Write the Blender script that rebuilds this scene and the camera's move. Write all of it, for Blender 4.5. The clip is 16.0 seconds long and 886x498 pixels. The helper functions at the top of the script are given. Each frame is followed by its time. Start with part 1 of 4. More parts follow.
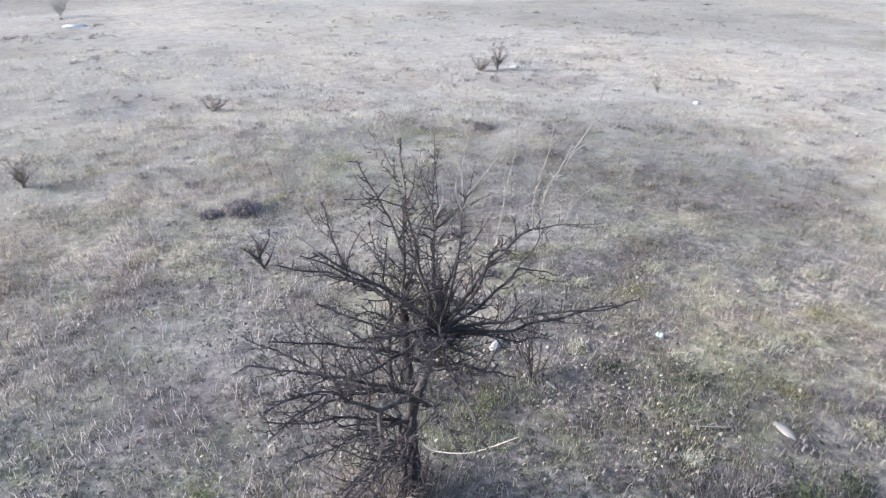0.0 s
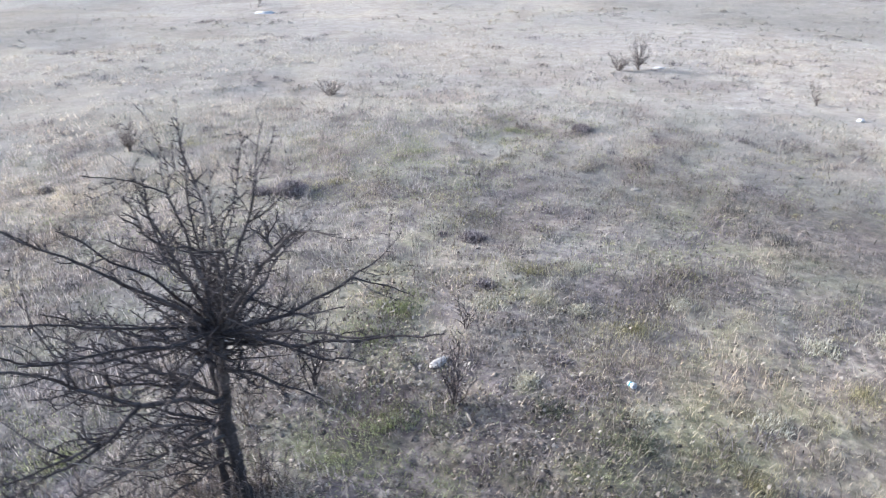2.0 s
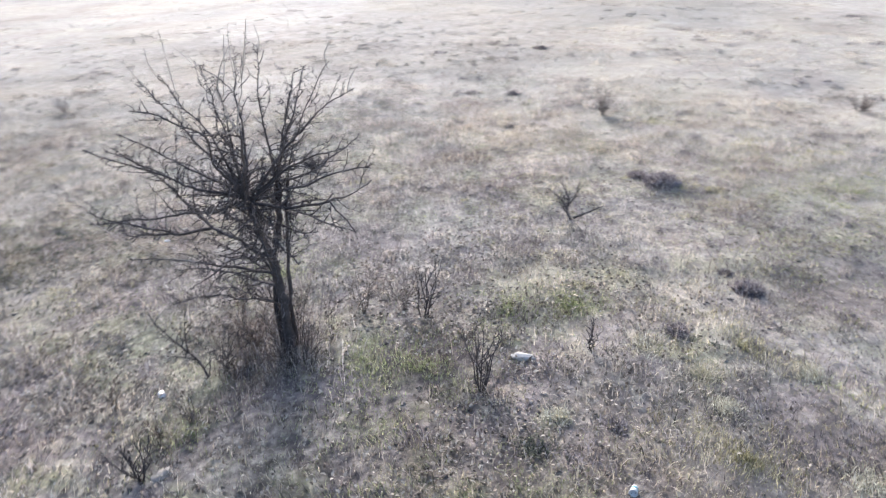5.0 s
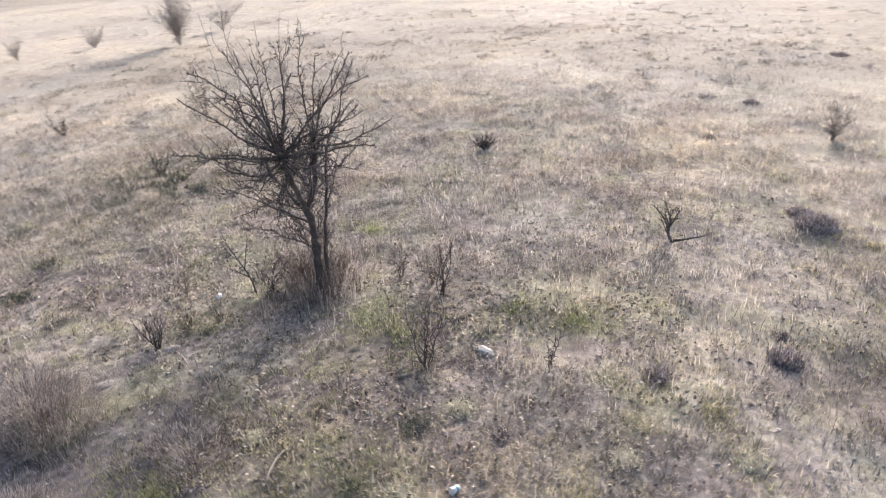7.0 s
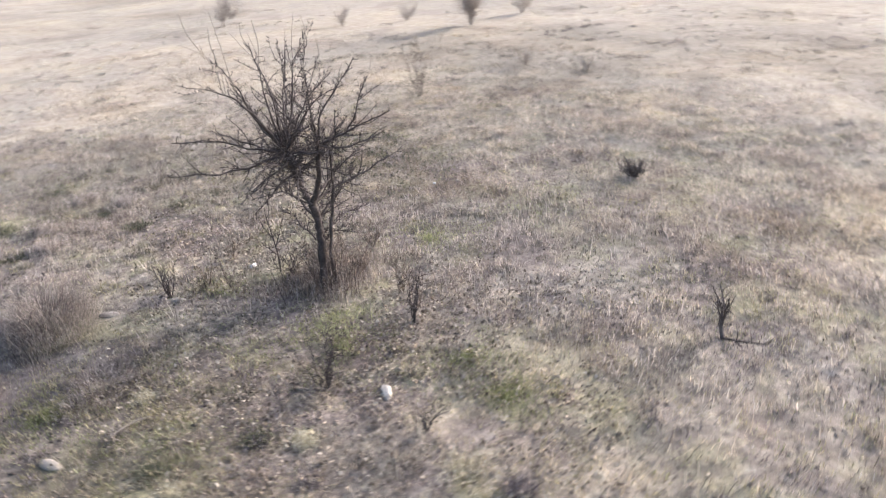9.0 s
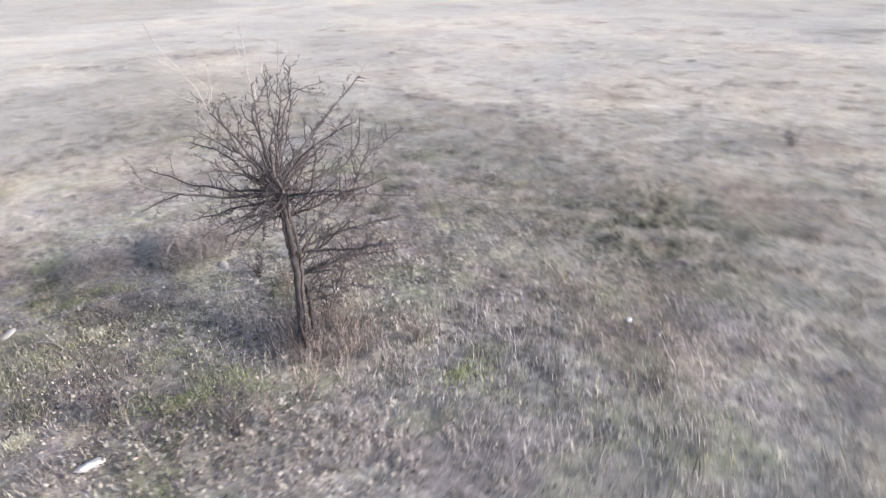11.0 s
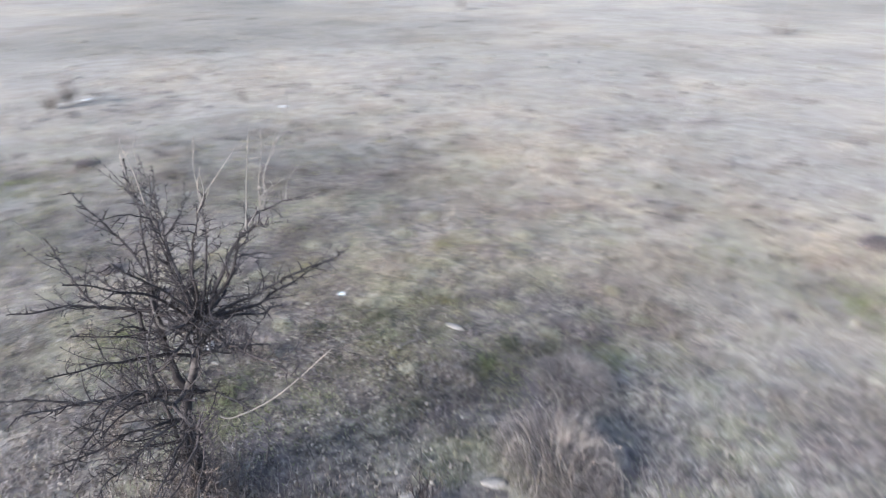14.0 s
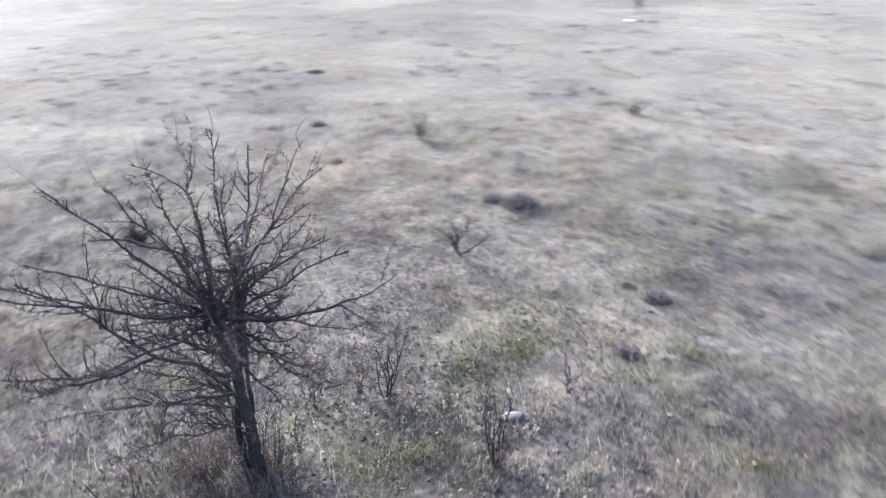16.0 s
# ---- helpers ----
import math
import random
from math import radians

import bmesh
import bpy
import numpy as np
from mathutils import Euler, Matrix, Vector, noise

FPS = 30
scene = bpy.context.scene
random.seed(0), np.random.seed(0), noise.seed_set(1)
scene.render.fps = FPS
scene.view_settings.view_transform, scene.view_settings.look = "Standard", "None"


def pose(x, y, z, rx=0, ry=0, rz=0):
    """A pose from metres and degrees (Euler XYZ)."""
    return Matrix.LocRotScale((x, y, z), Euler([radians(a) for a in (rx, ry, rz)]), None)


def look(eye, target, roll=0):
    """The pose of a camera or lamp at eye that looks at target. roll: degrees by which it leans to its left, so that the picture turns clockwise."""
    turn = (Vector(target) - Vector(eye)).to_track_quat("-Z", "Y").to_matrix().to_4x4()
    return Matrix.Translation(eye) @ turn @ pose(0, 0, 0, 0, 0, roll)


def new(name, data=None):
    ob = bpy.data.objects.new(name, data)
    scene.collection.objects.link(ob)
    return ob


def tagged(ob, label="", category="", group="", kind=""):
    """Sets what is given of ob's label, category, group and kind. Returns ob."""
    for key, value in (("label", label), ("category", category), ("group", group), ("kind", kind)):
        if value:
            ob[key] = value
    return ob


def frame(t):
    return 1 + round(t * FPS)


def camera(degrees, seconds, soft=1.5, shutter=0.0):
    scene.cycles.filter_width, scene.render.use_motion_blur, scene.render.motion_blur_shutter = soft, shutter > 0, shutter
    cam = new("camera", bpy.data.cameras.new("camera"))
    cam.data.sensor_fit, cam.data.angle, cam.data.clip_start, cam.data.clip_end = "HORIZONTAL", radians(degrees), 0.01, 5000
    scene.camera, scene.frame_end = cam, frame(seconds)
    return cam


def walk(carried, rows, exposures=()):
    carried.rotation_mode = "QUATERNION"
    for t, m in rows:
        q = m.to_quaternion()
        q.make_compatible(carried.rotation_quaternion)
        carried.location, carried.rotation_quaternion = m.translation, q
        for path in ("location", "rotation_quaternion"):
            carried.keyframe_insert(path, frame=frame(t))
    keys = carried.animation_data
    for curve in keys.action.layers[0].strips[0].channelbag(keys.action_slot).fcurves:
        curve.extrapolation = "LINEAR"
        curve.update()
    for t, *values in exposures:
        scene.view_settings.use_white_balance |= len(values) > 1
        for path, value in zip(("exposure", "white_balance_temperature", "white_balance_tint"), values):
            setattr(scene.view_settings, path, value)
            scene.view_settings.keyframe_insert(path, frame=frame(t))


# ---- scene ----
cam = camera(66.1, 16.0, soft=1.2, shutter=0.6)
METRES, EYE, TILT, LEAN, TURN = 26.636, 2.85, 0.0, 0.0, 0.0
ROWS = [
    (0.0, 0.0000, 0.0000, 0.0000, 0.22, -27.40, -0.42),
    (0.5, 0.0135, 0.0047, -0.0016, 5.70, -27.51, -0.05),
    (1.0, 0.0286, 0.0102, -0.0030, 10.73, -27.54, 0.35),
    (1.5, 0.0448, 0.0169, -0.0045, 14.50, -27.52, 0.67),
    (2.0, 0.0608, 0.0243, -0.0059, 18.43, -27.49, 0.87),
    (2.5, 0.0766, 0.0331, -0.0073, 25.33, -27.44, 1.06),
    (3.0, 0.0930, 0.0437, -0.0085, 34.88, -27.32, 1.49),
    (3.5, 0.1088, 0.0568, -0.0093, 45.09, -27.19, 1.99),
    (4.0, 0.1229, 0.0717, -0.0099, 55.53, -26.95, 2.33),
    (4.5, 0.1347, 0.0885, -0.0108, 65.89, -26.59, 2.69),
    (5.0, 0.1442, 0.1070, -0.0115, 75.99, -26.31, 2.98),
    (5.5, 0.1509, 0.1271, -0.0117, 84.94, -26.17, 3.18),
    (6.0, 0.1546, 0.1482, -0.0114, 92.76, -26.14, 3.30),
    (6.5, 0.1553, 0.1693, -0.0109, 99.78, -26.14, 3.38),
    (7.0, 0.1530, 0.1897, -0.0104, 106.34, -26.12, 3.45),
    (7.5, 0.1475, 0.2085, -0.0100, 112.75, -26.01, 3.51),
    (8.0, 0.1371, 0.2261, -0.0100, 119.56, -25.83, 3.55),
    (8.5, 0.1192, 0.2429, -0.0101, 127.06, -25.76, 3.40),
    (9.0, 0.0900, 0.2613, -0.0102, 136.86, -25.77, 3.04),
    (9.5, 0.0487, 0.2764, -0.0101, 149.26, -25.80, 2.52),
    (10.0, -0.0016, 0.2802, -0.0096, 164.56, -25.79, 1.98),
    (10.5, -0.0532, 0.2650, -0.0086, 182.00, -25.70, 1.64),
    (11.0, -0.0975, 0.2305, -0.0072, 200.68, -25.50, 1.61),
    (11.5, -0.1265, 0.1813, -0.0061, 219.71, -25.44, 1.46),
    (12.0, -0.1388, 0.1267, -0.0035, 239.40, -25.24, 1.18),
    (12.5, -0.1317, 0.0751, -0.0021, 260.79, -25.06, 0.78),
    (13.0, -0.1064, 0.0305, 0.0002, 282.00, -25.20, 0.40),
    (13.5, -0.0704, -0.0027, 0.0021, 302.64, -25.33, 0.13),
    (14.0, -0.0292, -0.0200, 0.0036, 323.69, -25.88, -0.28),
    (14.5, 0.0138, -0.0204, 0.0039, 346.26, -26.52, -0.15),
    (15.0, 0.0532, -0.0037, 0.0023, 368.58, -26.94, 0.44),
    (15.5, 0.0851, 0.0260, 0.0000, 391.00, -26.89, 1.24),
    (16.0, 0.1060, 0.0666, -0.0019, 412.09, -26.61, 1.80),
]
LIGHT = [(0.0, 1.19, 5450, 11), (2.5, 1.25, 5470, 11.5), (3.5, 1.36, 5560, 11.8), (5.2, 1.42, 5740, 12.5), (7.3, 1.39, 6420, 16), (8.2, 1.39, 6420, 16), (10.3, 1.26, 5920, 13.6), (11.3, 1.2, 5630, 13), (12.5, 0.94, 5590, 11.4), (14.5, 1.0, 5380, 10.8), (16.0, 1.32, 5480, 11.4)]
walk(cam, [(t, pose(0, 0, EYE, TILT, LEAN, TURN) @ pose(METRES * x, METRES * y, METRES * z, 90 + pitch, roll, yaw)) for t, x, y, z, yaw, pitch, roll in ROWS], LIGHT)


# ---- light: a hazy sky with a low veiled sun ----
SUN_YAW, SUN_ELEV = 88.0, 20.0
world = bpy.data.worlds.new("sky")
scene.world = world
world.use_nodes = True
wn, wl = world.node_tree.nodes, world.node_tree.links
sky = wn.new("ShaderNodeTexSky")
sky.sky_type = "NISHITA"
sky.sun_disc = False
sky.sun_elevation = radians(SUN_ELEV)
sky.sun_rotation = radians(-SUN_YAW)
sky.air_density, sky.dust_density, sky.ozone_density = 1.0, 4.0, 0.8
wl.new(sky.outputs["Color"], wn["Background"].inputs["Color"])
wn["Background"].inputs["Strength"].default_value = 0.128
sun_data = bpy.data.lights.new("sun", "SUN")
sun_data.energy, sun_data.angle, sun_data.color = 3.0, radians(15), (1.0, 0.94, 0.88)
sun = new("sun", sun_data)
sa, se = radians(SUN_YAW), radians(SUN_ELEV)
sun.matrix_world = look((-math.sin(sa) * math.cos(se) * 30, math.cos(sa) * math.cos(se) * 30, math.sin(se) * 30), (0, 0, 0))


# ---- materials ----
def patches(n, l, colour):
    """Broad stretches of mossy, dead and bleached growth that turf and blades share; wider far out, and faded there for
    haze.
    """
    geo, off, near = n.new("ShaderNodeNewGeometry"), n.new("ShaderNodeVectorMath"), n.new("ShaderNodeMapRange")
    off.operation = "DISTANCE"
    off.inputs[1].default_value = (0.3, 4.4, 0)
    l.new(geo.outputs["Position"], off.inputs[0])
    # near patches lose contrast with distance: haze painted into the colour
    near.interpolation_type = "SMOOTHSTEP"
    near.inputs[1].default_value, near.inputs[2].default_value, near.inputs[3].default_value, near.inputs[4].default_value = 4.0, 13.0, 1.0, 0.0
    l.new(off.outputs["Value"], near.inputs[0])
    for scale, shift, lo, hi, top, tint, close in ((0.9, 11, 0.48, 0.62, 0.8, (0.88, 0.91, 0.87), True), (1.0, 17, 0.50, 0.64, 0.8, (0.76, 0.72, 0.74), True), (0.5, 41, 0.46, 0.64, 1.0, (1.09, 1.07, 1.03), True), (2.6, 53, 0.54, 0.68, 0.8, (1.12, 1.105, 1.07), True),
                                                  (3.4, 67, 0.55, 0.68, 0.75, (0.74, 0.73, 0.72), True), (0.08, 83, 0.47, 0.60, 1.0, (0.70, 0.70, 0.70), False), (0.2, 97, 0.46, 0.58, 1.0, (1.10, 1.07, 1.02), False), (0.55, 103, 0.52, 0.64, 0.9, (0.80, 0.78, 0.78), False), (0.4, 113, 0.52, 0.62, 0.9, (1.09, 1.07, 1.02), False)):
        mp, t, r, x = n.new("ShaderNodeMapping"), n.new("ShaderNodeTexNoise"), n.new("ShaderNodeMapRange"), n.new("ShaderNodeMix")
        mp.inputs["Location"].default_value = (shift, shift * 0.7, 0)
        mp.inputs["Scale"].default_value = (1, 1, 0)
        l.new(geo.outputs["Position"], mp.inputs["Vector"])
        l.new(mp.outputs["Vector"], t.inputs["Vector"])
        t.inputs["Scale"].default_value, t.inputs["Detail"].default_value, t.inputs["Roughness"].default_value = scale, 4, 0.55
        r.interpolation_type = "SMOOTHSTEP"
        r.inputs[1].default_value, r.inputs[2].default_value, r.inputs[4].default_value = lo, hi, top
        l.new(t.outputs["Fac"], r.inputs[0])
        amount = r.outputs[0]
        if close:
            fade = n.new("ShaderNodeMath")
            fade.operation = "MULTIPLY"
            l.new(amount, fade.inputs[0])
            l.new(near.outputs[0], fade.inputs[1])
            amount = fade.outputs[0]
        x.data_type, x.blend_type = "RGBA", "MULTIPLY"
        l.new(amount, x.inputs[0])
        l.new(colour, x.inputs[6])
        x.inputs[7].default_value = (*tint, 1)
        colour = x.outputs[2]
    return colour


def material(name, stops, scale=4.0, fine=40.0, rough=0.9, bump=0.3, island=0.0, obj=0.0, spec=0.2, sheen=0.0, through_light=0.0, dist=0.004, patchy=False):
    """Colours blended by noise at two scales, with relief; island and obj vary it from piece to piece."""
    m = bpy.data.materials.new(name)
    m.use_nodes = True
    n, l = m.node_tree.nodes, m.node_tree.links
    b = n["Principled BSDF"]
    geo = n.new("ShaderNodeNewGeometry")
    n1, n2 = n.new("ShaderNodeTexNoise"), n.new("ShaderNodeTexNoise")
    for tex, s in ((n1, scale), (n2, fine)):
        tex.inputs["Scale"].default_value = s
        tex.inputs["Detail"].default_value = 6
        tex.inputs["Roughness"].default_value = 0.6
        l.new(geo.outputs["Position"], tex.inputs["Vector"])
    mix = n.new("ShaderNodeMath")
    mix.operation = "MULTIPLY_ADD"
    mix.inputs[1].default_value = 0.6
    l.new(n1.outputs["Fac"], mix.inputs[0])
    half = n.new("ShaderNodeMath")
    half.operation = "MULTIPLY"
    half.inputs[1].default_value = 0.4
    l.new(n2.outputs["Fac"], half.inputs[0])
    l.new(half.outputs[0], mix.inputs[2])
    value = mix.outputs[0]
    for amount, node, socket in ((island, geo, "Random Per Island"), (obj, None, "Random")):
        if amount:
            node = node or n.new("ShaderNodeObjectInfo")
            add = n.new("ShaderNodeMath")
            add.operation = "MULTIPLY_ADD"
            add.inputs[1].default_value = amount
            l.new(node.outputs[socket], add.inputs[0])
            shift = n.new("ShaderNodeMath")
            shift.operation = "SUBTRACT"
            shift.inputs[1].default_value = amount / 2
            l.new(value, shift.inputs[0])
            l.new(shift.outputs[0], add.inputs[2])
            value = add.outputs[0]
    ramp = n.new("ShaderNodeValToRGB")
    el = ramp.color_ramp.elements
    while len(el) < len(stops):
        el.new(0.5)
    for e, (p, c) in zip(el, stops):
        e.position, e.color = p, (*c, 1)
    l.new(value, ramp.inputs["Fac"])
    colour = patches(n, l, ramp.outputs["Color"]) if patchy else ramp.outputs["Color"]
    l.new(colour, b.inputs["Base Color"])
    b.inputs["Roughness"].default_value = rough
    b.inputs["Specular IOR Level"].default_value = spec
    b.inputs["Sheen Weight"].default_value = sheen
    if bump:
        bp = n.new("ShaderNodeBump")
        bp.inputs["Strength"].default_value = bump
        bp.inputs["Distance"].default_value = dist
        l.new(n2.outputs["Fac"], bp.inputs["Height"])
        l.new(bp.outputs["Normal"], b.inputs["Normal"])
    if through_light:
        tr, ms = n.new("ShaderNodeBsdfTranslucent"), n.new("ShaderNodeMixShader")
        l.new(colour, tr.inputs["Color"])
        ms.inputs[0].default_value = through_light
        l.new(b.outputs[0], ms.inputs[1])
        l.new(tr.outputs[0], ms.inputs[2])
        l.new(ms.outputs[0], n["Material Output"].inputs["Surface"])
    return m


def turf_material():
    """Matted winter turf: straw and bare soil, mossy and grey stretches, paled far out for bleached grass and haze."""
    m = bpy.data.materials.new("dry_matted_turf")
    m.use_nodes = True
    n, l = m.node_tree.nodes, m.node_tree.links
    b = n["Principled BSDF"]
    geo = n.new("ShaderNodeNewGeometry")

    def tex(scale, shift, detail=5, stretch=(1, 1, 1)):
        mp, t = n.new("ShaderNodeMapping"), n.new("ShaderNodeTexNoise")
        mp.inputs["Location"].default_value = (shift, shift * 0.7, 0)
        mp.inputs["Scale"].default_value = stretch
        l.new(geo.outputs["Position"], mp.inputs["Vector"])
        l.new(mp.outputs["Vector"], t.inputs["Vector"])
        t.inputs["Scale"].default_value, t.inputs["Detail"].default_value, t.inputs["Roughness"].default_value = scale, detail, 0.65
        return t.outputs["Fac"]

    def ramp(fac, *stops):
        r = n.new("ShaderNodeValToRGB")
        el = r.color_ramp.elements
        while len(el) < len(stops):
            el.new(0.5)
        for e, (p, c) in zip(el, stops):
            e.position, e.color = p, (*c, 1)
        l.new(fac, r.inputs["Fac"])
        return r.outputs["Color"]

    def blend(fac, a, c):
        x = n.new("ShaderNodeMix")
        x.data_type = "RGBA"
        l.new(fac, x.inputs[0])
        l.new(a, x.inputs[6])
        l.new(c, x.inputs[7])
        return x.outputs[2]

    def grey(fac, lo, hi, top=1.0):
        r = n.new("ShaderNodeMapRange")
        r.inputs[1].default_value, r.inputs[2].default_value, r.inputs[4].default_value = lo, hi, top
        l.new(fac, r.inputs[0])
        return r.outputs[0]

    fine = tex(15, 0, 7)
    base = ramp(fine, (0.32, (0.068, 0.061, 0.058)), (0.46, (0.171, 0.151, 0.143)), (0.56, (0.292, 0.262, 0.242)), (0.70, (0.495, 0.457, 0.407)))
    cream = ramp(tex(20, 43, 6), (0.34, (0.242, 0.220, 0.176)), (0.5, (0.440, 0.407, 0.336)), (0.66, (0.638, 0.594, 0.517)))
    dark = ramp(tex(18, 47, 6), (0.34, (0.039, 0.035, 0.036)), (0.5, (0.094, 0.085, 0.084)), (0.66, (0.198, 0.178, 0.171)))
    moss = ramp(tex(14, 3), (0.30, (0.105, 0.106, 0.068)), (0.5, (0.259, 0.256, 0.171)), (0.70, (0.484, 0.470, 0.341)))
    dead = ramp(tex(12, 6), (0.32, (0.075, 0.065, 0.069)), (0.5, (0.193, 0.167, 0.172)), (0.70, (0.396, 0.350, 0.344)))
    # far turf colour: bleached grass, with distance haze put into its paleness
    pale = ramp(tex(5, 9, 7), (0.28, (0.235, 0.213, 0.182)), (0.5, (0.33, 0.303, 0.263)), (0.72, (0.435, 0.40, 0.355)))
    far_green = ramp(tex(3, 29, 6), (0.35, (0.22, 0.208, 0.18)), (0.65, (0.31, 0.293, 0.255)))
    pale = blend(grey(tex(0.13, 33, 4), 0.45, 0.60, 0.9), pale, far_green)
    c = blend(grey(tex(1.1, 11), 0.49, 0.58, 0.9), base, moss)
    c = blend(grey(tex(1.3, 17), 0.52, 0.60, 0.85), c, dead)
    c = blend(grey(tex(5.5, 61, 4), 0.53, 0.63, 0.75), c, cream)
    c = blend(grey(tex(4.5, 71, 4), 0.53, 0.63, 0.8), c, dark)
    # the hazed pale colour comes in with distance from the tree
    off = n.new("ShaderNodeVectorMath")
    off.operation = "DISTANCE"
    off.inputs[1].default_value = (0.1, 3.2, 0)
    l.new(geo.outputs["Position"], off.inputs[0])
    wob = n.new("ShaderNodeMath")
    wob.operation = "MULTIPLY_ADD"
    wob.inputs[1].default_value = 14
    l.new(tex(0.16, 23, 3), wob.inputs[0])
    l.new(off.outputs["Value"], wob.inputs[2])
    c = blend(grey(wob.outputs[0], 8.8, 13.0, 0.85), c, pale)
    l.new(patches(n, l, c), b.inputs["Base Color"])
    b.inputs["Roughness"].default_value = 0.9
    b.inputs["Specular IOR Level"].default_value = 0.05
    b.inputs["Sheen Weight"].default_value, b.inputs["Sheen Roughness"].default_value = 0.14, 0.5
    b.inputs["Sheen Tint"].default_value = (1.0, 0.96, 0.90, 1)
    bp = n.new("ShaderNodeBump")
    bp.inputs["Strength"].default_value, bp.inputs["Distance"].default_value = 0.9, 0.02
    l.new(fine, bp.inputs["Height"])
    l.new(bp.outputs["Normal"], b.inputs["Normal"])
    return m


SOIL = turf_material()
STRAW = material("dry_grass_blades", [(0.25, (0.22, 0.195, 0.17)), (0.44, (0.43, 0.385, 0.335)), (0.57, (0.60, 0.545, 0.475)), (0.75, (0.77, 0.715, 0.63))], 0.9, 5.0, 0.8, 0, 0.42, through_light=0.42, patchy=True, spec=0.05)
BROWN = material("dead_weed_stems", [(0.25, (0.13, 0.11, 0.103)), (0.55, (0.28, 0.243, 0.222)), (0.8, (0.45, 0.40, 0.36))], 1.0, 8.0, 0.85, 0, 0.7, patchy=True, spec=0.05, through_light=0.2)
SEDGE = material("grey_green_long_grass", [(0.3, (0.085, 0.087, 0.074)), (0.45, (0.225, 0.211, 0.184)), (0.58, (0.44, 0.403, 0.354)), (0.75, (0.673, 0.62, 0.557))], 1.4, 7.0, 0.75, 0, 0.5, through_light=0.45, patchy=True, spec=0.05)
GREEN = material("green_grass_blades", [(0.25, (0.19, 0.205, 0.10)), (0.5, (0.35, 0.372, 0.19)), (0.75, (0.53, 0.545, 0.33))], 1.2, 9.0, 0.7, 0, 0.6, through_light=0.45, spec=0.05)
MOSS = material("dark_grey_green_moss", [(0.25, (0.062, 0.064, 0.045)), (0.5, (0.135, 0.137, 0.095)), (0.75, (0.265, 0.26, 0.18))], 2.0, 12.0, 0.9, 0, 0.6, spec=0.05)
LEAF = material("dry_fallen_leaves", [(0.2, (0.13, 0.108, 0.09)), (0.45, (0.25, 0.218, 0.18)), (0.68, (0.40, 0.36, 0.305)), (0.90, (0.56, 0.52, 0.45))], 2.0, 20.0, 0.8, 0, 0.8, spec=0.03, through_light=0.35)
BARK = material("grey_brown_bark", [(0.3, (0.035, 0.030, 0.030)), (0.5, (0.078, 0.067, 0.065)), (0.7, (0.18, 0.16, 0.152))], 9.0, 70.0, 0.85, 0.6, obj=0.15)
TWIG = material("dark_twig_bark", [(0.3, (0.042, 0.035, 0.036)), (0.55, (0.080, 0.068, 0.067)), (0.75, (0.155, 0.139, 0.134))], 7.0, 50.0, 0.8, 0, 0.3)
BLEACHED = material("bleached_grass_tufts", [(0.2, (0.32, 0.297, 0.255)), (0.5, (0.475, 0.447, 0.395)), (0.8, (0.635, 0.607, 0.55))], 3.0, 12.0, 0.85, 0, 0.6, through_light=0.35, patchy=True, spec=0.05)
WEED = material("purple_grey_dead_weed", [(0.25, (0.115, 0.1, 0.103)), (0.55, (0.259, 0.228, 0.228)), (0.8, (0.46, 0.414, 0.402))], 3.0, 14.0, 0.9, 0, 0.7, spec=0.05, through_light=0.25)
OLIVE = material("olive_winter_grass", [(0.25, (0.20, 0.182, 0.10)), (0.5, (0.40, 0.368, 0.22)), (0.8, (0.63, 0.585, 0.39))], 2.0, 12.0, 0.85, 0, 0.6, through_light=0.45, spec=0.05)
CREAM = material("yellow_cream_grass_tuft", [(0.25, (0.374, 0.348, 0.246)), (0.5, (0.544, 0.51, 0.391)), (0.75, (0.663, 0.637, 0.527))], 6.0, 20.0, 0.85, 0, 0.6, obj=0.3, through_light=0.3, spec=0.05)
HEAP = material("grey_dead_grass_heap", [(0.25, (0.23, 0.20, 0.19)), (0.5, (0.44, 0.395, 0.37)), (0.75, (0.70, 0.64, 0.59))], 5.0, 20.0, 0.85, 0, 0.7, through_light=0.42, spec=0.05)
# twig colour for the distant bushes, lightened to imitate haze
HAZED_TWIG = material("twigs_paled_for_haze", [(0.25, (0.30, 0.27, 0.25)), (0.5, (0.46, 0.42, 0.39)), (0.75, (0.64, 0.60, 0.56))], 5.0, 20.0, 0.9, 0, 0.5, through_light=0.3, spec=0.05)
PALE = material("bleached_dead_twigs", [(0.3, (0.27, 0.237, 0.205)), (0.7, (0.50, 0.455, 0.405))], 8.0, 60.0, 0.8, 0, 0.2)
EARTH = material("dark_loose_earth", [(0.3, (0.104, 0.091, 0.094)), (0.5, (0.202, 0.178, 0.178)), (0.75, (0.377, 0.338, 0.325))], 6.0, 45.0, 0.95, 1.0, 0.2, dist=0.01)
CLOD = material("crumbled_turf_and_soil", [(0.2, (0.12, 0.107, 0.10)), (0.5, (0.25, 0.226, 0.205)), (0.8, (0.46, 0.42, 0.375))], 3.0, 30.0, 0.95, 0, 0.7, patchy=True, spec=0.05)
STONE = material("pale_limestone", [(0.3, (0.26, 0.238, 0.215)), (0.6, (0.36, 0.338, 0.308)), (0.8, (0.47, 0.44, 0.405))], 12.0, 70.0, 0.85, 0.5, obj=0.2)
CHALK = material("white_weathered_stone", [(0.3, (0.40, 0.37, 0.335)), (0.7, (0.60, 0.565, 0.52))], 14.0, 80.0, 0.85, 0.5)
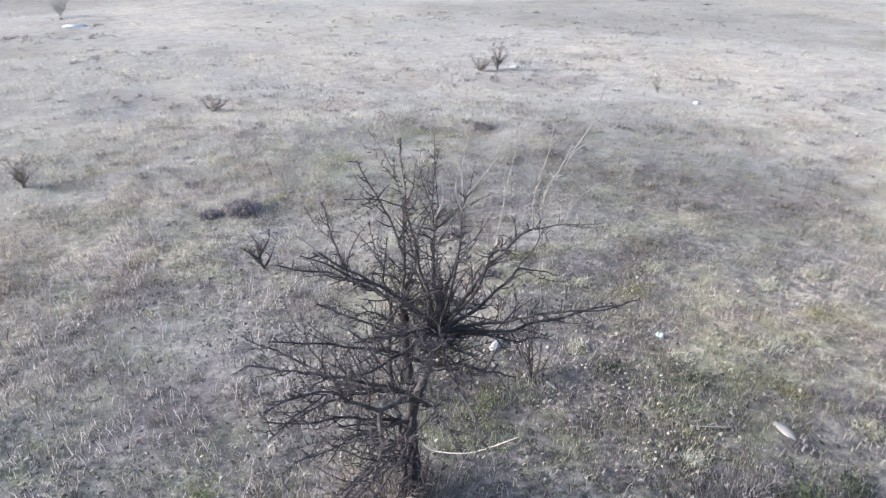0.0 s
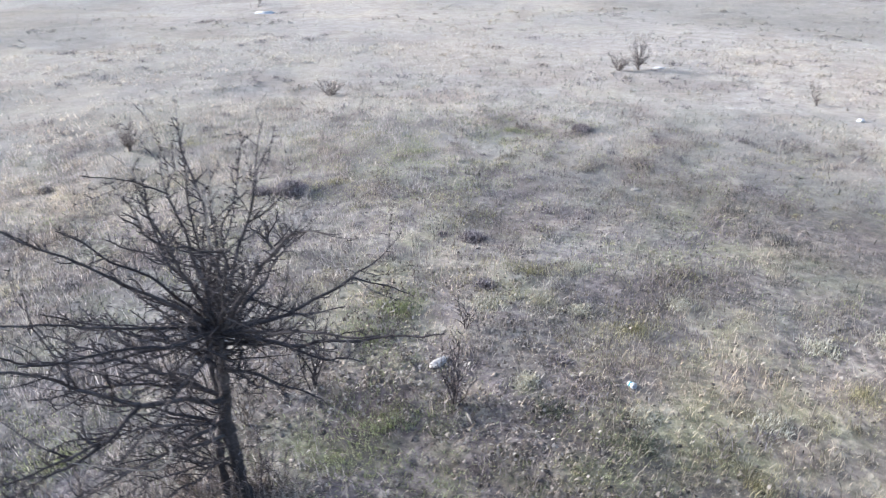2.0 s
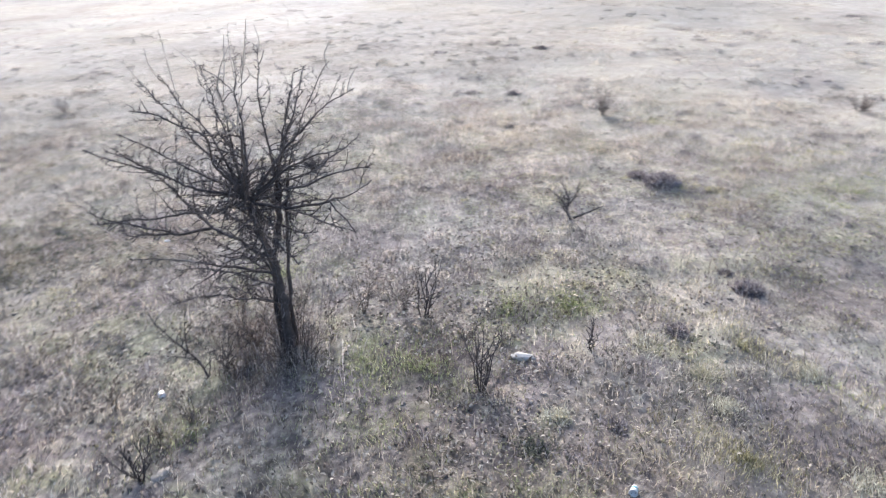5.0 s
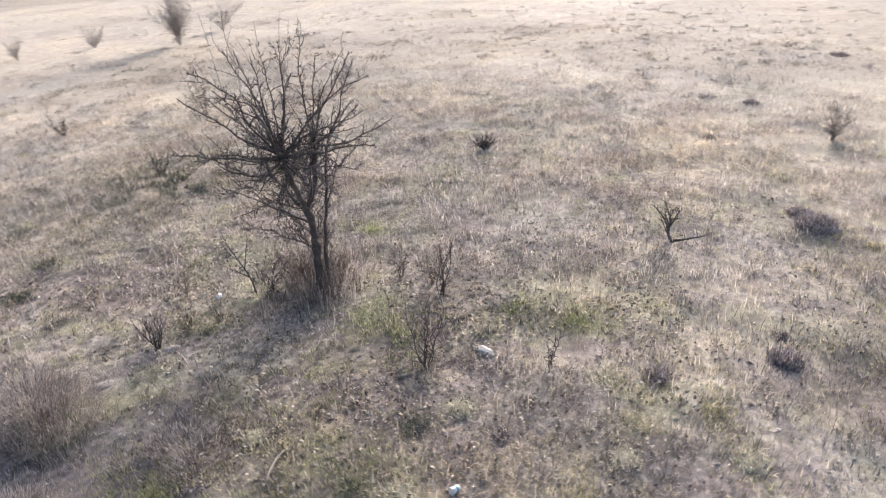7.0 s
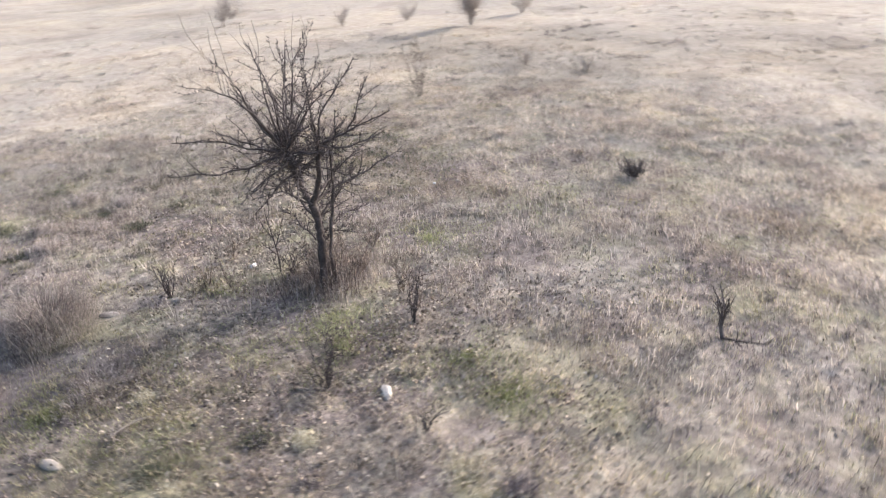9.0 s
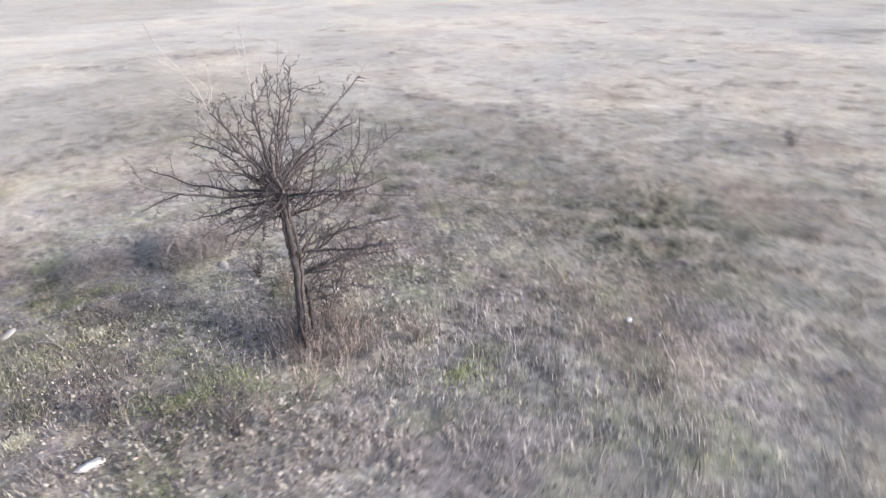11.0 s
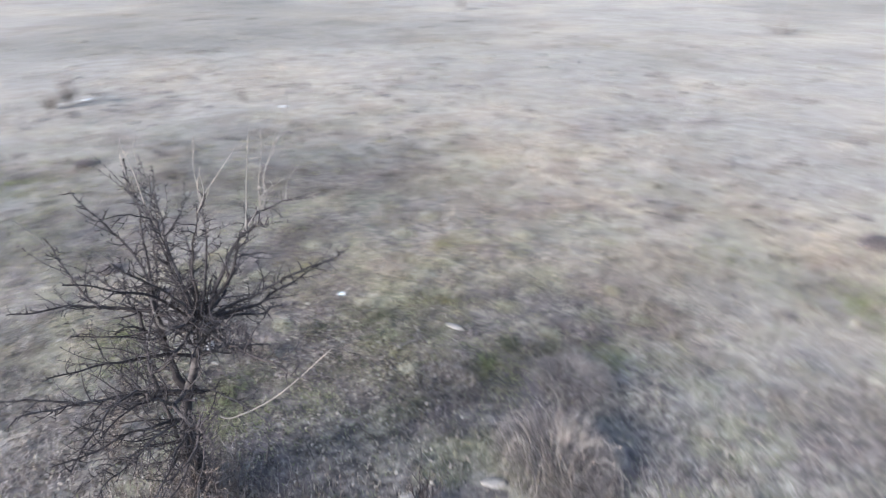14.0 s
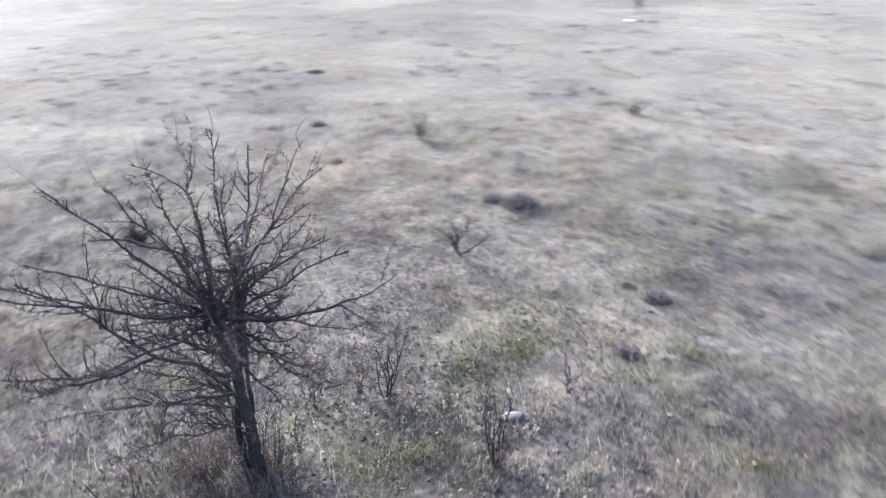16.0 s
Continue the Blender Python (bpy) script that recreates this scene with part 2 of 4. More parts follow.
WHITE = material("white_plastic_film", [(0.3, (0.58, 0.59, 0.60)), (0.7, (0.76, 0.77, 0.78))], 10.0, 60.0, 0.45, 0.15, spec=0.5)
TEAL = material("blue_green_plastic", [(0.3, (0.05, 0.22, 0.26)), (0.7, (0.10, 0.34, 0.38))], 10.0, 60.0, 0.4, 0.1, spec=0.5)


# ---- helpers ----
TABLE = np.random.RandomState(7).rand(128, 128)


def vn(x, y, size, seed=0):
    """Smooth noise between 0 and 1 with patches of about that size in metres."""
    x, y = np.asarray(x, float) / size + 17.3 * seed, np.asarray(y, float) / size + 31.7 * seed
    i, j = np.floor(x).astype(int), np.floor(y).astype(int)
    u, v = x - i, y - j
    u, v = u * u * (3 - 2 * u), v * v * (3 - 2 * v)
    a, b = TABLE[i % 128, j % 128], TABLE[(i + 1) % 128, j % 128]
    c, d = TABLE[i % 128, (j + 1) % 128], TABLE[(i + 1) % 128, (j + 1) % 128]
    return (a * (1 - u) + b * u) * (1 - v) + (c * (1 - u) + d * u) * v


def ground_z(x, y):
    """The height of the turf: nearly level, a little lower far ahead, with small bumps."""
    x, y = np.asarray(x, float), np.asarray(y, float)
    far = np.clip((y - 4) / 10, -1, 1) * -0.07
    r = np.hypot(x, y - 3)
    return -0.075 + far + 0.07 * (vn(x, y, 1.7, 1) - 0.5) * np.clip(r / 3, 0.35, 1) + 0.035 * (vn(x, y, 0.45, 2) - 0.5) + 0.016 * (vn(x, y, 0.16, 3) - 0.5) + np.clip((r - 6) / 20, 0, 1) * 0.25 * (vn(x, y, 6.0, 4) - 0.5)


def gz(x, y):
    return float(ground_z(x, y))


def part(name, bm, mat, parent=None, label="", smooth=True):
    me = bpy.data.meshes.new(name)
    bm.to_mesh(me)
    bm.free()
    me.materials.append(mat)
    for p in me.polygons:
        p.use_smooth = smooth
    ob = new(name, me)
    ob.parent = parent
    return tagged(ob, label)


def thing(name, x, y, z, label, category, group=""):
    e = new(name)
    e.empty_display_size = 0.1
    e.location = (x, y, z)
    return tagged(e, label, category, group)


def tube(bm, pts, radii, sides=5):
    """A tapered round stem along the points, closed to a point at its tip."""
    pts = [Vector(p) for p in pts]
    rings = []
    for i, p in enumerate(pts):
        d = (pts[min(i + 1, len(pts) - 1)] - pts[max(i - 1, 0)]).normalized()
        a = d.orthogonal().normalized() if not rings else (side - d * side.dot(d)).normalized()
        side = a
        b = d.cross(a)
        rings.append([bm.verts.new(p + (a * math.cos(2 * math.pi * k / sides) + b * math.sin(2 * math.pi * k / sides)) * radii[i]) for k in range(sides)])
    for r, s in zip(rings, rings[1:]):
        for k in range(sides):
            bm.faces.new((r[k], r[(k + 1) % sides], s[(k + 1) % sides], s[k]))
    bm.faces.new(rings[0][::-1])
    bm.faces.new(rings[-1])


def smooth_line(pts, n):
    """A rounded curve through the points, in n steps a span."""
    pts = [Vector(p) for p in pts]
    out = []
    for i in range(len(pts) - 1):
        p0, p1, p2, p3 = pts[max(i - 1, 0)], pts[i], pts[i + 1], pts[min(i + 2, len(pts) - 1)]
        for k in range(n):
            t = k / n
            out.append(0.5 * ((2 * p1) + (p2 - p0) * t + (2 * p0 - 5 * p1 + 4 * p2 - p3) * t * t + (3 * p1 - p0 - 3 * p2 + p3) * t ** 3))
    return out + [pts[-1]]


def blades(name, x, y, height, width, lean, mat, label, category, parent=None, base=None, way=None):
    """Curved tapering grass blades, many in one mesh: a quad and a tip each."""
    n = len(x)
    rng = np.random.RandomState(n % 9973)
    z = (ground_z(x, y) if base is None else base) - 0.006
    az = rng.rand(n) * 2 * np.pi if way is None else way
    dx, dy = np.cos(az), np.sin(az)
    root = np.stack([x, y, z], 1)
    side = np.stack([-dy, dx, np.zeros(n)], 1) * (width / 2)[:, None]
    l1, l2 = lean * 0.6, np.minimum(lean * 1.35, 1.55)
    mid = root + np.stack([dx * np.sin(l1), dy * np.sin(l1), np.cos(l1)], 1) * (height * 0.5)[:, None]
    tip = mid + np.stack([dx * np.sin(l2), dy * np.sin(l2), np.cos(l2)], 1) * (height * 0.5)[:, None]
    co = np.stack([root - side, root + side, mid - side * 0.8, mid + side * 0.8, tip], 1).reshape(-1, 3)
    k = np.arange(n)[:, None] * 5
    loops = np.concatenate([k + 0, k + 1, k + 3, k + 2, k + 2, k + 3, k + 4], 1).ravel()
    starts = np.stack([np.arange(n) * 7, np.arange(n) * 7 + 4], 1).ravel()
    me = bpy.data.meshes.new(name)
    me.vertices.add(len(co))
    me.vertices.foreach_set("co", co.astype(np.float32).ravel())
    me.loops.add(len(loops))
    me.loops.foreach_set("vertex_index", loops.astype(np.int32))
    me.polygons.add(len(starts))
    me.polygons.foreach_set("loop_start", starts.astype(np.int32))
    me.update(calc_edges=True)
    me.validate()
    me.materials.append(mat)
    ob = new(name, me)
    ob.parent = parent
    return tagged(ob, label, category, kind="stuff") if label else ob


def crumbs(name, x, y, size, mat, label, category, seed):
    """Small crooked clods, many in one mesh: eight faces each."""
    n = len(x)
    rng = np.random.RandomState(seed)
    unit = np.array([(1, 0, 0), (0, 1, 0), (-1, 0, 0), (0, -1, 0), (0, 0, 1), (0, 0, -1)], float)
    a = rng.rand(n) * 2 * np.pi
    co = unit[None] * (0.55 + 0.9 * rng.rand(n, 6, 1)) + 0.35 * rng.randn(n, 6, 3)
    co *= np.stack([0.6 + 0.8 * rng.rand(n), 0.6 + 0.8 * rng.rand(n), 0.35 + 0.35 * rng.rand(n)], 1)[:, None] * size[:, None, None]
    co = np.stack([co[..., 0] * np.cos(a)[:, None] - co[..., 1] * np.sin(a)[:, None], co[..., 0] * np.sin(a)[:, None] + co[..., 1] * np.cos(a)[:, None], co[..., 2]], 2)
    co += np.stack([x, y, ground_z(x, y) + size * 0.15], 1)[:, None]
    face = np.array([(0, 1, 4), (1, 2, 4), (2, 3, 4), (3, 0, 4), (1, 0, 5), (2, 1, 5), (3, 2, 5), (0, 3, 5)])
    loops = (face[None] + (np.arange(n) * 6)[:, None, None]).ravel()
    me = bpy.data.meshes.new(name)
    me.vertices.add(n * 6)
    me.vertices.foreach_set("co", co.astype(np.float32).ravel())
    me.loops.add(len(loops))
    me.loops.foreach_set("vertex_index", loops.astype(np.int32))
    me.polygons.add(n * 8)
    me.polygons.foreach_set("loop_start", (np.arange(n * 8) * 3).astype(np.int32))
    me.update(calc_edges=True)
    me.materials.append(mat)
    return tagged(new(name, me), label, category, kind="stuff")


def scatter(rng, n, cx, cy, r0, r1):
    """n places spread evenly over a ring."""
    r, a = np.sqrt(rng.rand(n) * (r1 * r1 - r0 * r0) + r0 * r0), rng.rand(n) * 2 * np.pi
    return cx + r * np.cos(a), cy + r * np.sin(a)


# ---- ground: one sheet to the horizon ----
def build_ground():
    seg = 384
    radii = list(np.arange(0.12, 9, 0.09)) + list(np.geomspace(9.1, 60, 90)) + list(np.geomspace(64, 2500, 24))
    a = np.arange(seg) * 2 * np.pi / seg
    r = np.array(radii)[:, None]
    x, y = (r * np.cos(a)).ravel(), (3 + r * np.sin(a)).ravel()
    fade = np.clip(1 - (np.repeat(radii, seg) - 60) / 200, 0, 1)
    z = ground_z(x, y) * fade - 0.2 * (1 - fade)
    verts = [(0, 3, gz(0, 3))] + list(zip(x.tolist(), y.tolist(), z.tolist()))
    faces = [(0, 1 + k, 1 + (k + 1) % seg) for k in range(seg)]
    for i in range(len(radii) - 1):
        p, q = 1 + i * seg, 1 + (i + 1) * seg
        faces += [(p + k, q + k, q + (k + 1) % seg, p + (k + 1) % seg) for k in range(seg)]
    me = bpy.data.meshes.new("ground")
    me.from_pydata(verts, [], faces)
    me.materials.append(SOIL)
    for p in me.polygons:
        p.use_smooth = True
    return tagged(new("ground", me), "dry grey-brown winter turf with bare soil", "ground", kind="structure")


ground = build_ground()


# ---- the tree ----
BASE = Vector((-0.14, 2.65, -0.09))
FORK = Vector((-0.125, 2.64, 0.66))
WHORL = Vector((-0.02, 2.573, 1.10))
NODE = Vector((-0.19, 2.74, 1.14))
tree = thing("small_tree", *BASE, "leafless gnarled fruit tree with dark grey bark on dry grass", "tree")


def local(p):
    return Vector(p) - BASE


def wander(rng, p, way, length, steps, bend, shake):
    """A curved line from p along way, bending and shaking as it grows."""
    pts = [p]
    for k in range(steps):
        pts.append(pts[-1] + way * length / steps)
        way = (way + bend / steps + Vector((rng.uniform(-shake, shake), rng.uniform(-shake, shake), rng.uniform(-shake, shake)))).normalized()
    return pts


def aside(rng, d, out, along, up):
    """A direction that leaves d sideways, in a random turn about it."""
    o = d.orthogonal().normalized()
    o.rotate(Matrix.Rotation(rng.uniform(0, 6.283), 3, d))
    return (o * out + d * along + Vector((0, 0, up))).normalized()


def twigs_along(bm, line, rng, size, every, up=0.1, spare=0.12, thin=1.0, curl=1.3):
    """Short curved side shoots with spurs along a branch."""
    total = sum((b - a).length for a, b in zip(line, line[1:]))
    run, nxt = 0.0, total * spare
    for a, b in zip(line, line[1:]):
        step = (b - a).length
        while nxt < run + step:
            p, d = a.lerp(b, (nxt - run) / step), (b - a).normalized()
            length = size * rng.uniform(0.25, 1.0) * (1.15 - 0.6 * nxt / total)
            bend = Vector((rng.uniform(-1, 1), rng.uniform(-1, 1), rng.uniform(-0.9, 1.3))) * curl
            pts = wander(rng, p, aside(rng, d, rng.uniform(0.6, 1.0), rng.uniform(0.1, 0.8), up), length, 5, bend, 0.14)
            r0 = (0.0024 + 0.0036 * min(1, length / 0.3)) * thin
            tube(bm, pts, [r0 * (1 - 0.14 * k) for k in range(6)], 4)
            for k in range(1, 5):
                if rng.random() < 0.12 + length * 1.6:
                    s = length * rng.uniform(0.15, 0.5)
                    w = (pts[k] - pts[k - 1]).normalized()
                    sub = wander(rng, pts[k], aside(rng, w, 1, rng.uniform(0.2, 0.9), 0.25), s, 2, Vector((0, 0, 0.3)), 0.2)
                    tube(bm, sub, [r0 * 0.6, r0 * 0.5, r0 * 0.3], 3)
            nxt += every * rng.uniform(0.5, 1.5)
        run += step


def drift(p, f, a):
    """A smooth wandering offset of that amount."""
    return Vector((noise.noise(p * f), noise.noise(p * f + Vector((5, 0, 0))), noise.noise(p * f + Vector((0, 5, 0))))) * a


def branch(seed, r0, r1, *pts, size=0.15, every=0.05, whips=0, forks=4, up=0.15, bark=BARK, spur=TWIG):
    """One limb through the given places, with its side branches and crooked spurs as parts of it."""
    rng = random.Random(seed)
    line = [local(p) for p in smooth_line(pts, 7)]
    line = [line[0]] + [p + drift(p, 6, 0.022) + drift(p, 21, 0.006) for p in line[1:]]
    n = len(line) - 1
    total = sum((b - a).length for a, b in zip(line, line[1:]))
    rad = [0.84 * r0 + (r1 - 0.84 * r0) * (i / n) ** 0.68 for i in range(n + 1)]
    bm = bmesh.new()
    tube(bm, line, rad, 7)
    ob = part("branch", bm, bark, tree)
    bm = bmesh.new()
    light = r0 < 0.0075
    twigs_along(bm, line, rng, 0.045 if light else 0.055, 0.045 if light else 0.022, 0.15, 0.06, 0.75 if light else 1.12, 1.8)
    twigs_along(bm, line, rng, size * (0.6 if light else 1), every * (1.8 if light else 1), 0.15, 0.10, 0.75 if light else 1.1, 1.9)
    for k in range(forks):
        i = int(n * (0.12 + 0.78 * (k + rng.random() * 0.8) / forks))
        d = (line[i + 1] - line[i]).normalized()
        way = aside(rng, d, rng.uniform(0.6, 1.0), rng.uniform(0.5, 1.0), up)
        length = rng.uniform(0.13, 0.34) * (1.1 - 0.5 * i / n)
        sub = wander(rng, line[i], way, length, 8, Vector((rng.uniform(-1, 1), rng.uniform(-1, 1), rng.uniform(-0.6, 1.0))) * 1.2, 0.10)
        tube(bm, sub, [min(rad[i] * 0.6, 0.0048) * (1 - 0.085 * q) for q in range(9)], 5)
        twigs_along(bm, sub, rng, 0.055, 0.026, 0.1, 0.12, 0.9, 1.6)
    tagged(part("twig_spray", bm, spur, ob), kind="stuff")
    if whips:
        bm = bmesh.new()
        for _ in range(whips // 3 + 1):
            p = line[rng.randrange(n * 6 // 10, n + 1)]
            d = Vector((rng.uniform(-0.7, 0.7), rng.uniform(-0.7, 0.7), 1)).normalized()
            tube(bm, wander(rng, p, d, rng.uniform(0.12, 0.32), 4, Vector((rng.uniform(-0.3, 0.3), rng.uniform(-0.3, 0.3), 0.2)), 0.05), [0.0021, 0.0019, 0.0016, 0.0013, 0.0008], 4)
        tagged(part("shoot_spray", bm, PALE, ob, "pale bleached dead shoots"), kind="stuff")
    return ob


def trunk(name, seed, radii, *pts):
    rng = random.Random(seed)
    line = [local(p) for p in smooth_line(pts, 6)]
    line = [p + Vector((rng.uniform(-1, 1), rng.uniform(-1, 1), 0)) * 0.006 for p in line]
    n = len(line) - 1
    rad = [np.interp(i / n, np.linspace(0, 1, len(radii)), radii) * rng.uniform(0.92, 1.1) for i in range(n + 1)]
    bm = bmesh.new()
    tube(bm, line, rad, 12)
    for v in bm.verts:
        v.co += Vector((noise.noise(v.co * 22), noise.noise(v.co * 22 + Vector((9, 0, 0))), 0)) * 0.008
    return part(name, bm, BARK, tree)


F, W, N = FORK, WHORL, NODE
trunk("trunk", 1, (0.046, 0.031, 0.027, 0.030), BASE, (-0.145, 2.655, 0.25), (-0.15, 2.65, 0.5), F)
trunk("leader", 2, (0.025, 0.020, 0.020), F, (-0.055, 2.585, 0.92), W)
trunk("stem", 3, (0.023, 0.020, 0.017, 0.014), F, (-0.17, 2.70, 0.82), (-0.18, 2.73, 1.0), N)
trunk("stem", 4, (0.016, 0.013, 0.011, 0.007), (-0.22, 2.69, -0.08), (-0.205, 2.70, 0.30), (-0.26, 2.745, 0.72), (-0.25, 2.80, 1.12))
branch(82, 0.008, 0.002, (-0.25, 2.80, 1.08), (-0.29, 2.84, 1.22), (-0.27, 2.90, 1.40), forks=4)
branch(83, 0.007, 0.002, (-0.25, 2.74, 0.66), (-0.33, 2.79, 0.80), (-0.37, 2.80, 0.98), forks=4)
trunk("stem", 5, (0.020, 0.018, 0.016), (-0.185, 2.60, -0.08), (-0.20, 2.61, 0.3), (-0.15, 2.64, 0.6))
# east
crook = (0.38, 2.615, 1.60)
branch(11, 0.017, 0.005, W, (0.13, 2.585, 1.32), (0.26, 2.60, 1.48), crook, forks=4)
branch(60, 0.0048, 0.0015, crook, (0.45, 2.65, 1.77), (0.545, 2.69, 1.97), forks=0, bark=PALE, spur=PALE)
branch(61, 0.005, 0.0015, crook, (0.50, 2.55, 1.66), (0.64, 2.46, 1.70), forks=2)
branch(62, 0.004, 0.0015, crook, (0.37, 2.58, 1.74), (0.385, 2.545, 1.89), forks=1, bark=PALE, spur=PALE)
branch(12, 0.016, 0.003, W, (0.24, 2.60, 1.07), (0.52, 2.67, 1.10), (0.92, 2.70, 1.20), forks=4)
branch(14, 0.012, 0.003, W, (0.24, 2.53, 1.18), (0.45, 2.45, 1.27), (0.75, 2.43, 1.33))
branch(27, 0.012, 0.003, W, (0.12, 2.45, 1.36), (0.19, 2.40, 1.59), (0.22, 2.10, 1.75), whips=3)
branch(63, 0.012, 0.003, (-0.02, 2.58, 1.02), (0.16, 2.68, 1.0), (0.33, 2.72, 0.95), (0.52, 2.80, 0.90))
branch(64, 0.011, 0.003, (-0.05, 2.585, 0.90), (0.10, 2.60, 0.89), (0.22, 2.64, 0.82), (0.36, 2.68, 0.76))
# north
elbow = (0.385, 3.0, 1.18)
branch(13, 0.016, 0.006, W, (0.14, 2.74, 1.10), elbow, forks=4)
branch(65, 0.006, 0.002, elbow, (0.46, 3.11, 1.24), (0.53, 3.24, 1.33), forks=2)
branch(66, 0.006, 0.002, elbow, (0.50, 3.05, 1.14), (0.62, 3.12, 1.08), forks=2)
branch(15, 0.012, 0.003, W, (0.03, 2.82, 1.02), (0.15, 2.97, 0.98), (0.26, 3.12, 0.92))
branch(33, 0.013, 0.003, W, (0.0, 2.85, 1.15), (-0.02, 3.05, 1.19), (-0.03, 3.30, 1.20))
knot = (-0.036, 2.893, 1.453)
branch(16, 0.015, 0.006, W, (-0.03, 2.72, 1.28), knot)
branch(67, 0.006, 0.002, knot, (-0.08, 3.05, 1.56), (-0.13, 3.24, 1.66))
branch(68, 0.006, 0.002, knot, (0.06, 2.96, 1.53), (0.17, 3.02, 1.62))
branch(69, 0.0045, 0.0015, knot, (-0.03, 3.0, 1.64), (-0.05, 3.13, 1.84), forks=2)
branch(80, 0.008, 0.0015, N, (-0.12, 2.80, 1.40), (-0.06, 2.87, 1.60), (-0.01, 2.93, 1.82), forks=3)
branch(34, 0.011, 0.0025, W, (0.05, 2.83, 1.29), (0.09, 2.97, 1.35), (0.12, 3.14, 1.39))
branch(17, 0.011, 0.003, N, (-0.24, 2.92, 1.14), (-0.34, 3.1, 1.2), (-0.4, 3.28, 1.28))
# upright
fork_up = (-0.15, 2.595, 1.69)
branch(18, 0.014, 0.004, W, (-0.08, 2.59, 1.35), (-0.12, 2.60, 1.52), fork_up)
branch(70, 0.004, 0.0015, fork_up, (-0.12, 2.61, 1.78), (-0.10, 2.62, 1.89), forks=1)
branch(71, 0.004, 0.0015, fork_up, (-0.19, 2.63, 1.79), (-0.21, 2.66, 1.90), forks=1)
branch(72, 0.004, 0.0015, fork_up, (-0.26, 2.52, 1.76), (-0.39, 2.42, 1.80), forks=2)
branch(19, 0.011, 0.0015, N, (-0.18, 2.73, 1.4), (-0.17, 2.73, 1.62), (-0.19, 2.75, 1.94), forks=3)
branch(20, 0.012, 0.0025, N, (-0.2, 2.82, 1.36), (-0.29, 2.92, 1.56), (-0.40, 2.99, 1.76))
branch(73, 0.012, 0.002, W, (0.042, 2.55, 1.39), (0.07, 2.55, 1.58), (0.09, 2.53, 1.78), whips=4)
# south
branch(21, 0.015, 0.003, W, (-0.12, 2.43, 1.30), (-0.21, 2.31, 1.46), (-0.43, 2.06, 1.76), forks=5)
branch(35, 0.011, 0.002, W, (-0.03, 2.46, 1.42), (-0.04, 2.36, 1.62), (-0.03, 2.24, 1.85))
branch(81, 0.008, 0.0015, W, (-0.10, 2.52, 1.40), (-0.14, 2.47, 1.65), (-0.16, 2.44, 1.87), forks=3)
branch(22, 0.012, 0.003, W, (-0.12, 2.40, 1.21), (-0.21, 2.18, 1.34), (-0.30, 1.90, 1.50), forks=5)
branch(36, 0.013, 0.003, W, (0.0, 2.32, 1.22), (-0.04, 2.05, 1.36), (-0.05, 1.76, 1.50), forks=4)
branch(39, 0.013, 0.003, W, (-0.20, 2.34, 1.12), (-0.346, 2.1, 1.19), (-0.30, 1.86, 1.42), forks=5)
branch(37, 0.012, 0.003, W, (0.04, 2.3, 1.08), (0.1, 2.02, 1.12), (0.16, 1.76, 1.16), forks=4)
crotch = (-0.27, 2.31, 0.863)
branch(24, 0.018, 0.010, (-0.10, 2.60, 0.71), (-0.19, 2.44, 0.80), crotch, forks=2)
branch(74, 0.013, 0.003, crotch, (-0.37, 2.14, 1.03), (-0.452, 1.986, 1.22), (-0.58, 1.74, 1.34), forks=6)
branch(75, 0.006, 0.002, (-0.38, 2.12, 1.05), (-0.47, 2.15, 1.22), (-0.54, 2.20, 1.43), forks=2)
branch(25, 0.014, 0.0025, crotch, (-0.253, 2.009, 0.866), (-0.40, 1.82, 0.83), (-0.62, 1.68, 0.79), forks=6)
branch(76, 0.010, 0.0025, (-0.255, 2.08, 0.865), (-0.233, 1.815, 0.985), (-0.30, 1.62, 1.05), forks=5)
branch(26, 0.015, 0.0025, (-0.14, 2.62, 0.55), (-0.16, 2.36, 0.63), (-0.2, 2.16, 0.68), (-0.36, 1.76, 0.70), forks=5)
branch(77, 0.010, 0.0025, F, (-0.03, 2.44, 0.73), (0.04, 2.32, 0.72), (0.12, 2.17, 0.66), forks=4)
# west
branch(28, 0.017, 0.003, F, (-0.3, 2.62, 0.72), (-0.505, 2.632, 0.758), (-0.783, 2.727, 0.864), (-0.98, 2.76, 0.93), forks=7)
branch(29, 0.015, 0.003, F, (-0.35, 2.57, 0.80), (-0.60, 2.52, 0.90), (-0.88, 2.46, 0.98), forks=6)
branch(30, 0.014, 0.003, N, (-0.35, 2.8, 1.18), (-0.55, 2.83, 1.24), (-0.80, 2.84, 1.28), forks=5)
branch(78, 0.010, 0.0025, (-0.42, 2.80, 1.20), (-0.50, 2.85, 1.38), (-0.58, 2.90, 1.60), forks=3)
branch(31, 0.014, 0.0025, (-0.07, 2.59, 0.9), (-0.285, 2.56, 1.0), (-0.50, 2.46, 1.10), (-0.74, 2.36, 1.18), forks=6)
branch(38, 0.012, 0.0025, W, (-0.18, 2.52, 1.28), (-0.363, 2.455, 1.449), (-0.58, 2.42, 1.56))
branch(84, 0.011, 0.0025, (-0.505, 2.632, 0.758), (-0.62, 2.46, 0.74), (-0.76, 2.26, 0.72), forks=6)
branch(85, 0.010, 0.0025, (-0.30, 2.62, 0.72), (-0.46, 2.40, 0.84), (-0.66, 2.14, 0.92), forks=6)
branch(32, 0.014, 0.0025, (-0.15, 2.64, 0.5), (-0.35, 2.56, 0.6), (-0.58, 2.46, 0.66), (-0.82, 2.40, 0.70), forks=6)
